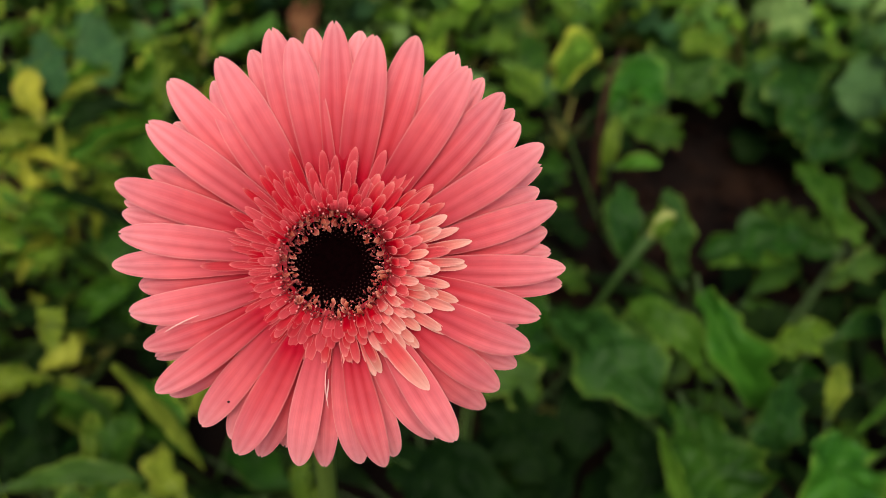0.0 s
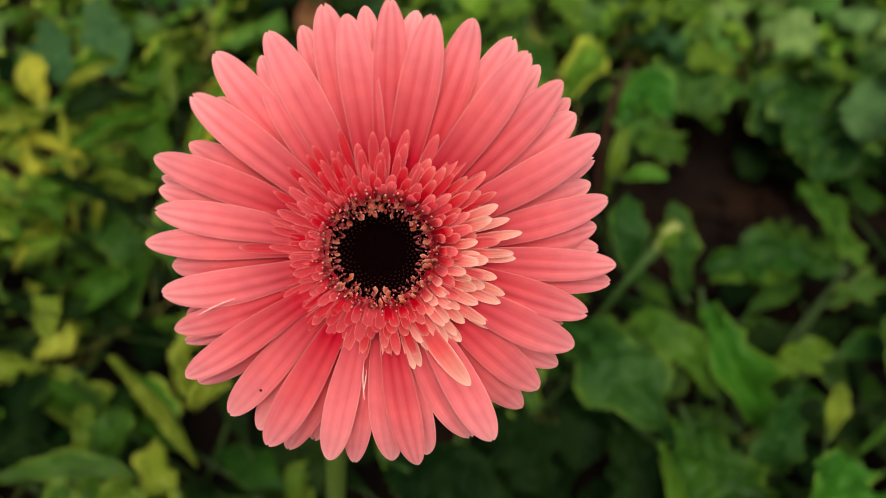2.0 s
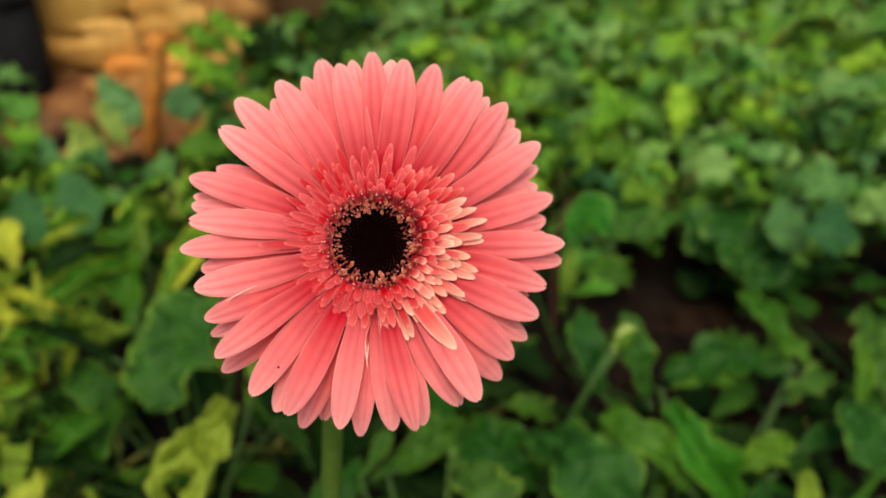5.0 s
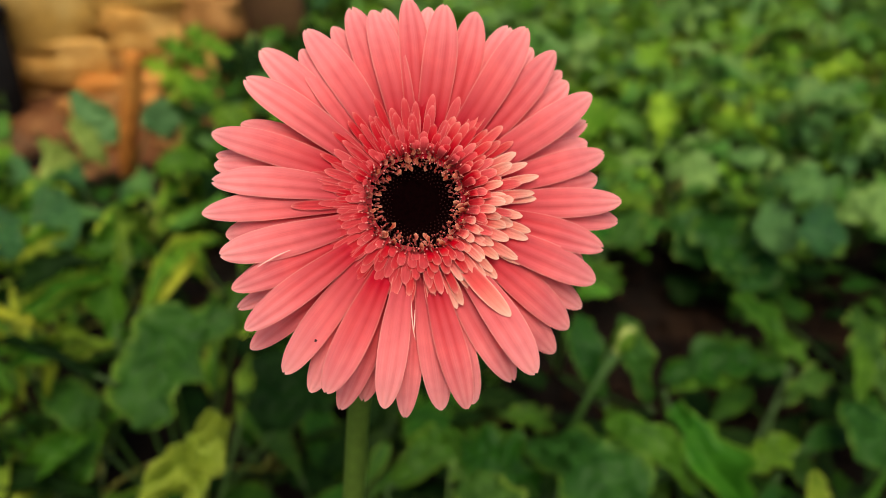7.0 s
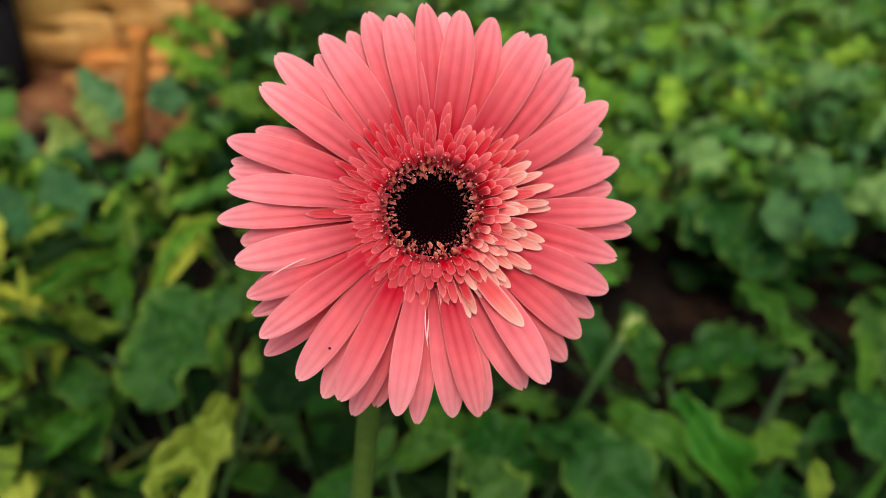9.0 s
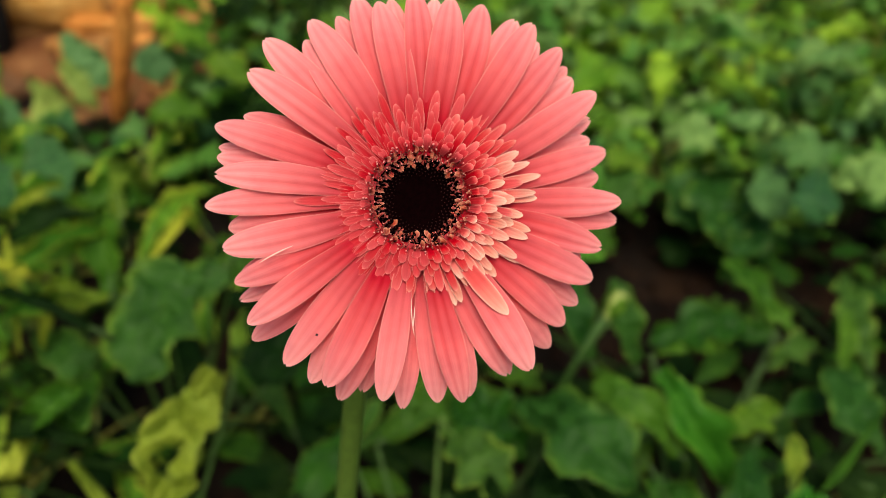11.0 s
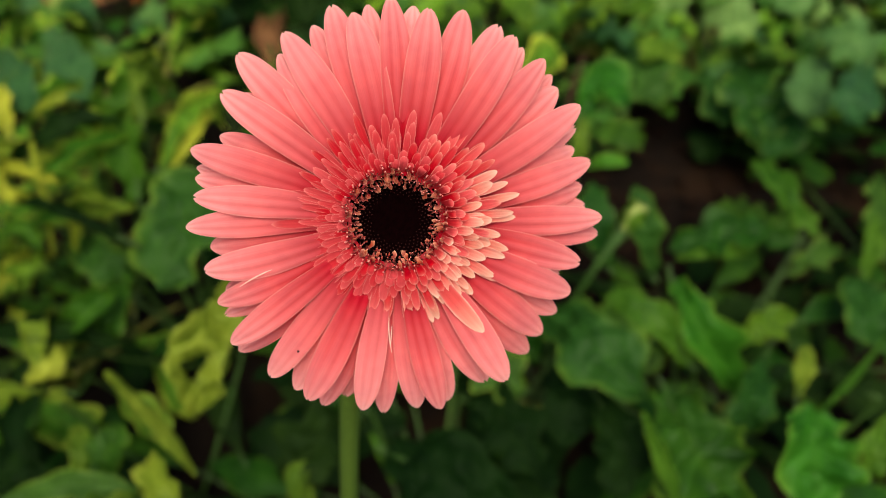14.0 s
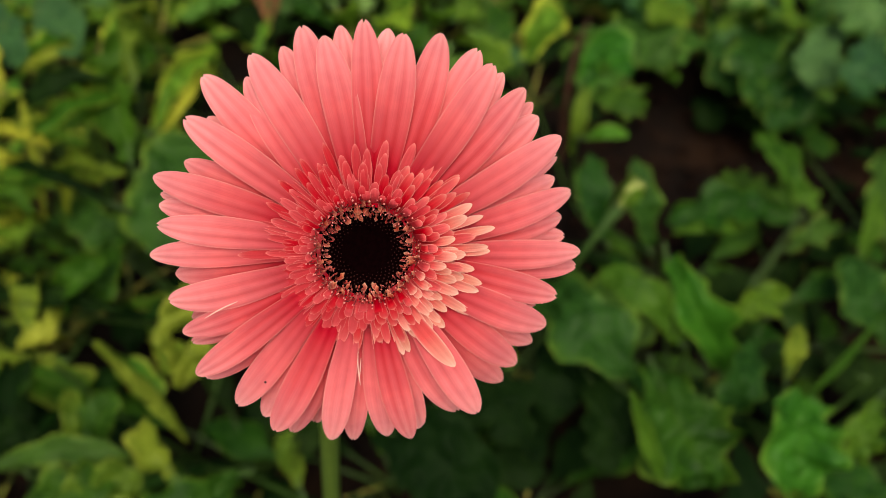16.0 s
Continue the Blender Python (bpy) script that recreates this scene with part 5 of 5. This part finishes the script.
    shoot_leaf(w, [(-0.680, 1.33, 0.18), (-0.655, 1.325, 0.14), (-0.625, 1.32, 0.09)], 0.05, LEAF_CREAM, up=face, lobes=2, depth=0.25, fold=0.5, wave=0.08, seed=93)
    shoot_leaf(w, [(-0.470, 1.28, 0.245), (-0.478, 1.275, 0.215), (-0.486, 1.27, 0.170)], 0.085, LEAF_SAGE, up=face, lobes=1, depth=0.08, fold=0.1, wave=0.03, seed=94)
    shoot_leaf(w, [(-0.77, 1.25, 0.08), (-0.74, 1.20, 0.10), (-0.70, 1.12, 0.07)], 0.12, LEAF_BLUE, lobes=1, depth=0.2, fold=0.1, wave=0.05, seed=95)


def flower_bud():
    bud = new("flower_bud")
    bud.location = (0.105, 0.47, 0.0)
    tagged(bud, "pale yellow closed flower bud on a thin green stalk", "bud")
    o = bud.location
    bm = bmesh.new()
    pts = bezier([(0, 0, -0.005), Vector((0.115, 0.458, 0.12)) - o, Vector((0.140, 0.457, 0.212)) - o, Vector((0.1735, 0.479, 0.259)) - o], 20)
    tube(bm, pts, [0.0036] * 15 + [0.004, 0.0045, 0.0055, 0.0065, 0.0075, 0.0085], 10)
    part("stalk", bm, STALK_MID, bud)
    top = Vector((0.174, 0.4775, 0.262)) - o
    axis = (pts[-1] - pts[-3]).normalized()
    turn = axis.to_track_quat("Z", "Y").to_matrix()
    rnd = random.Random(12)
    for i in range(16):
        a = i * 2.39996
        bm = bmesh.new()
        r = 0.0120 - 0.0004 * i
        p = [top + turn @ Vector((q * math.cos(a), q * math.sin(a), h)) for q, h in ((0.004, -0.014), (r * 0.8, -0.005), (r, 0.006), (r * rnd.uniform(0.7, 1.1), rnd.uniform(0.013, 0.019)))]
        sheet(bm, bezier(p, 8), [turn @ Vector((math.cos(a), math.sin(a), 0.3))] * 9, 0.013, lobes=1, depth=0.0, fold=-0.3, wave=0.0, m=2, tip=0.4)
        part("bract", bm, [BUD_YELLOW if i > 4 else LEAF_LIGHT], bud)


ground()
stone_wall()
gerbera()
near_plants()
flower_bud()
foliage()
soil_clods()
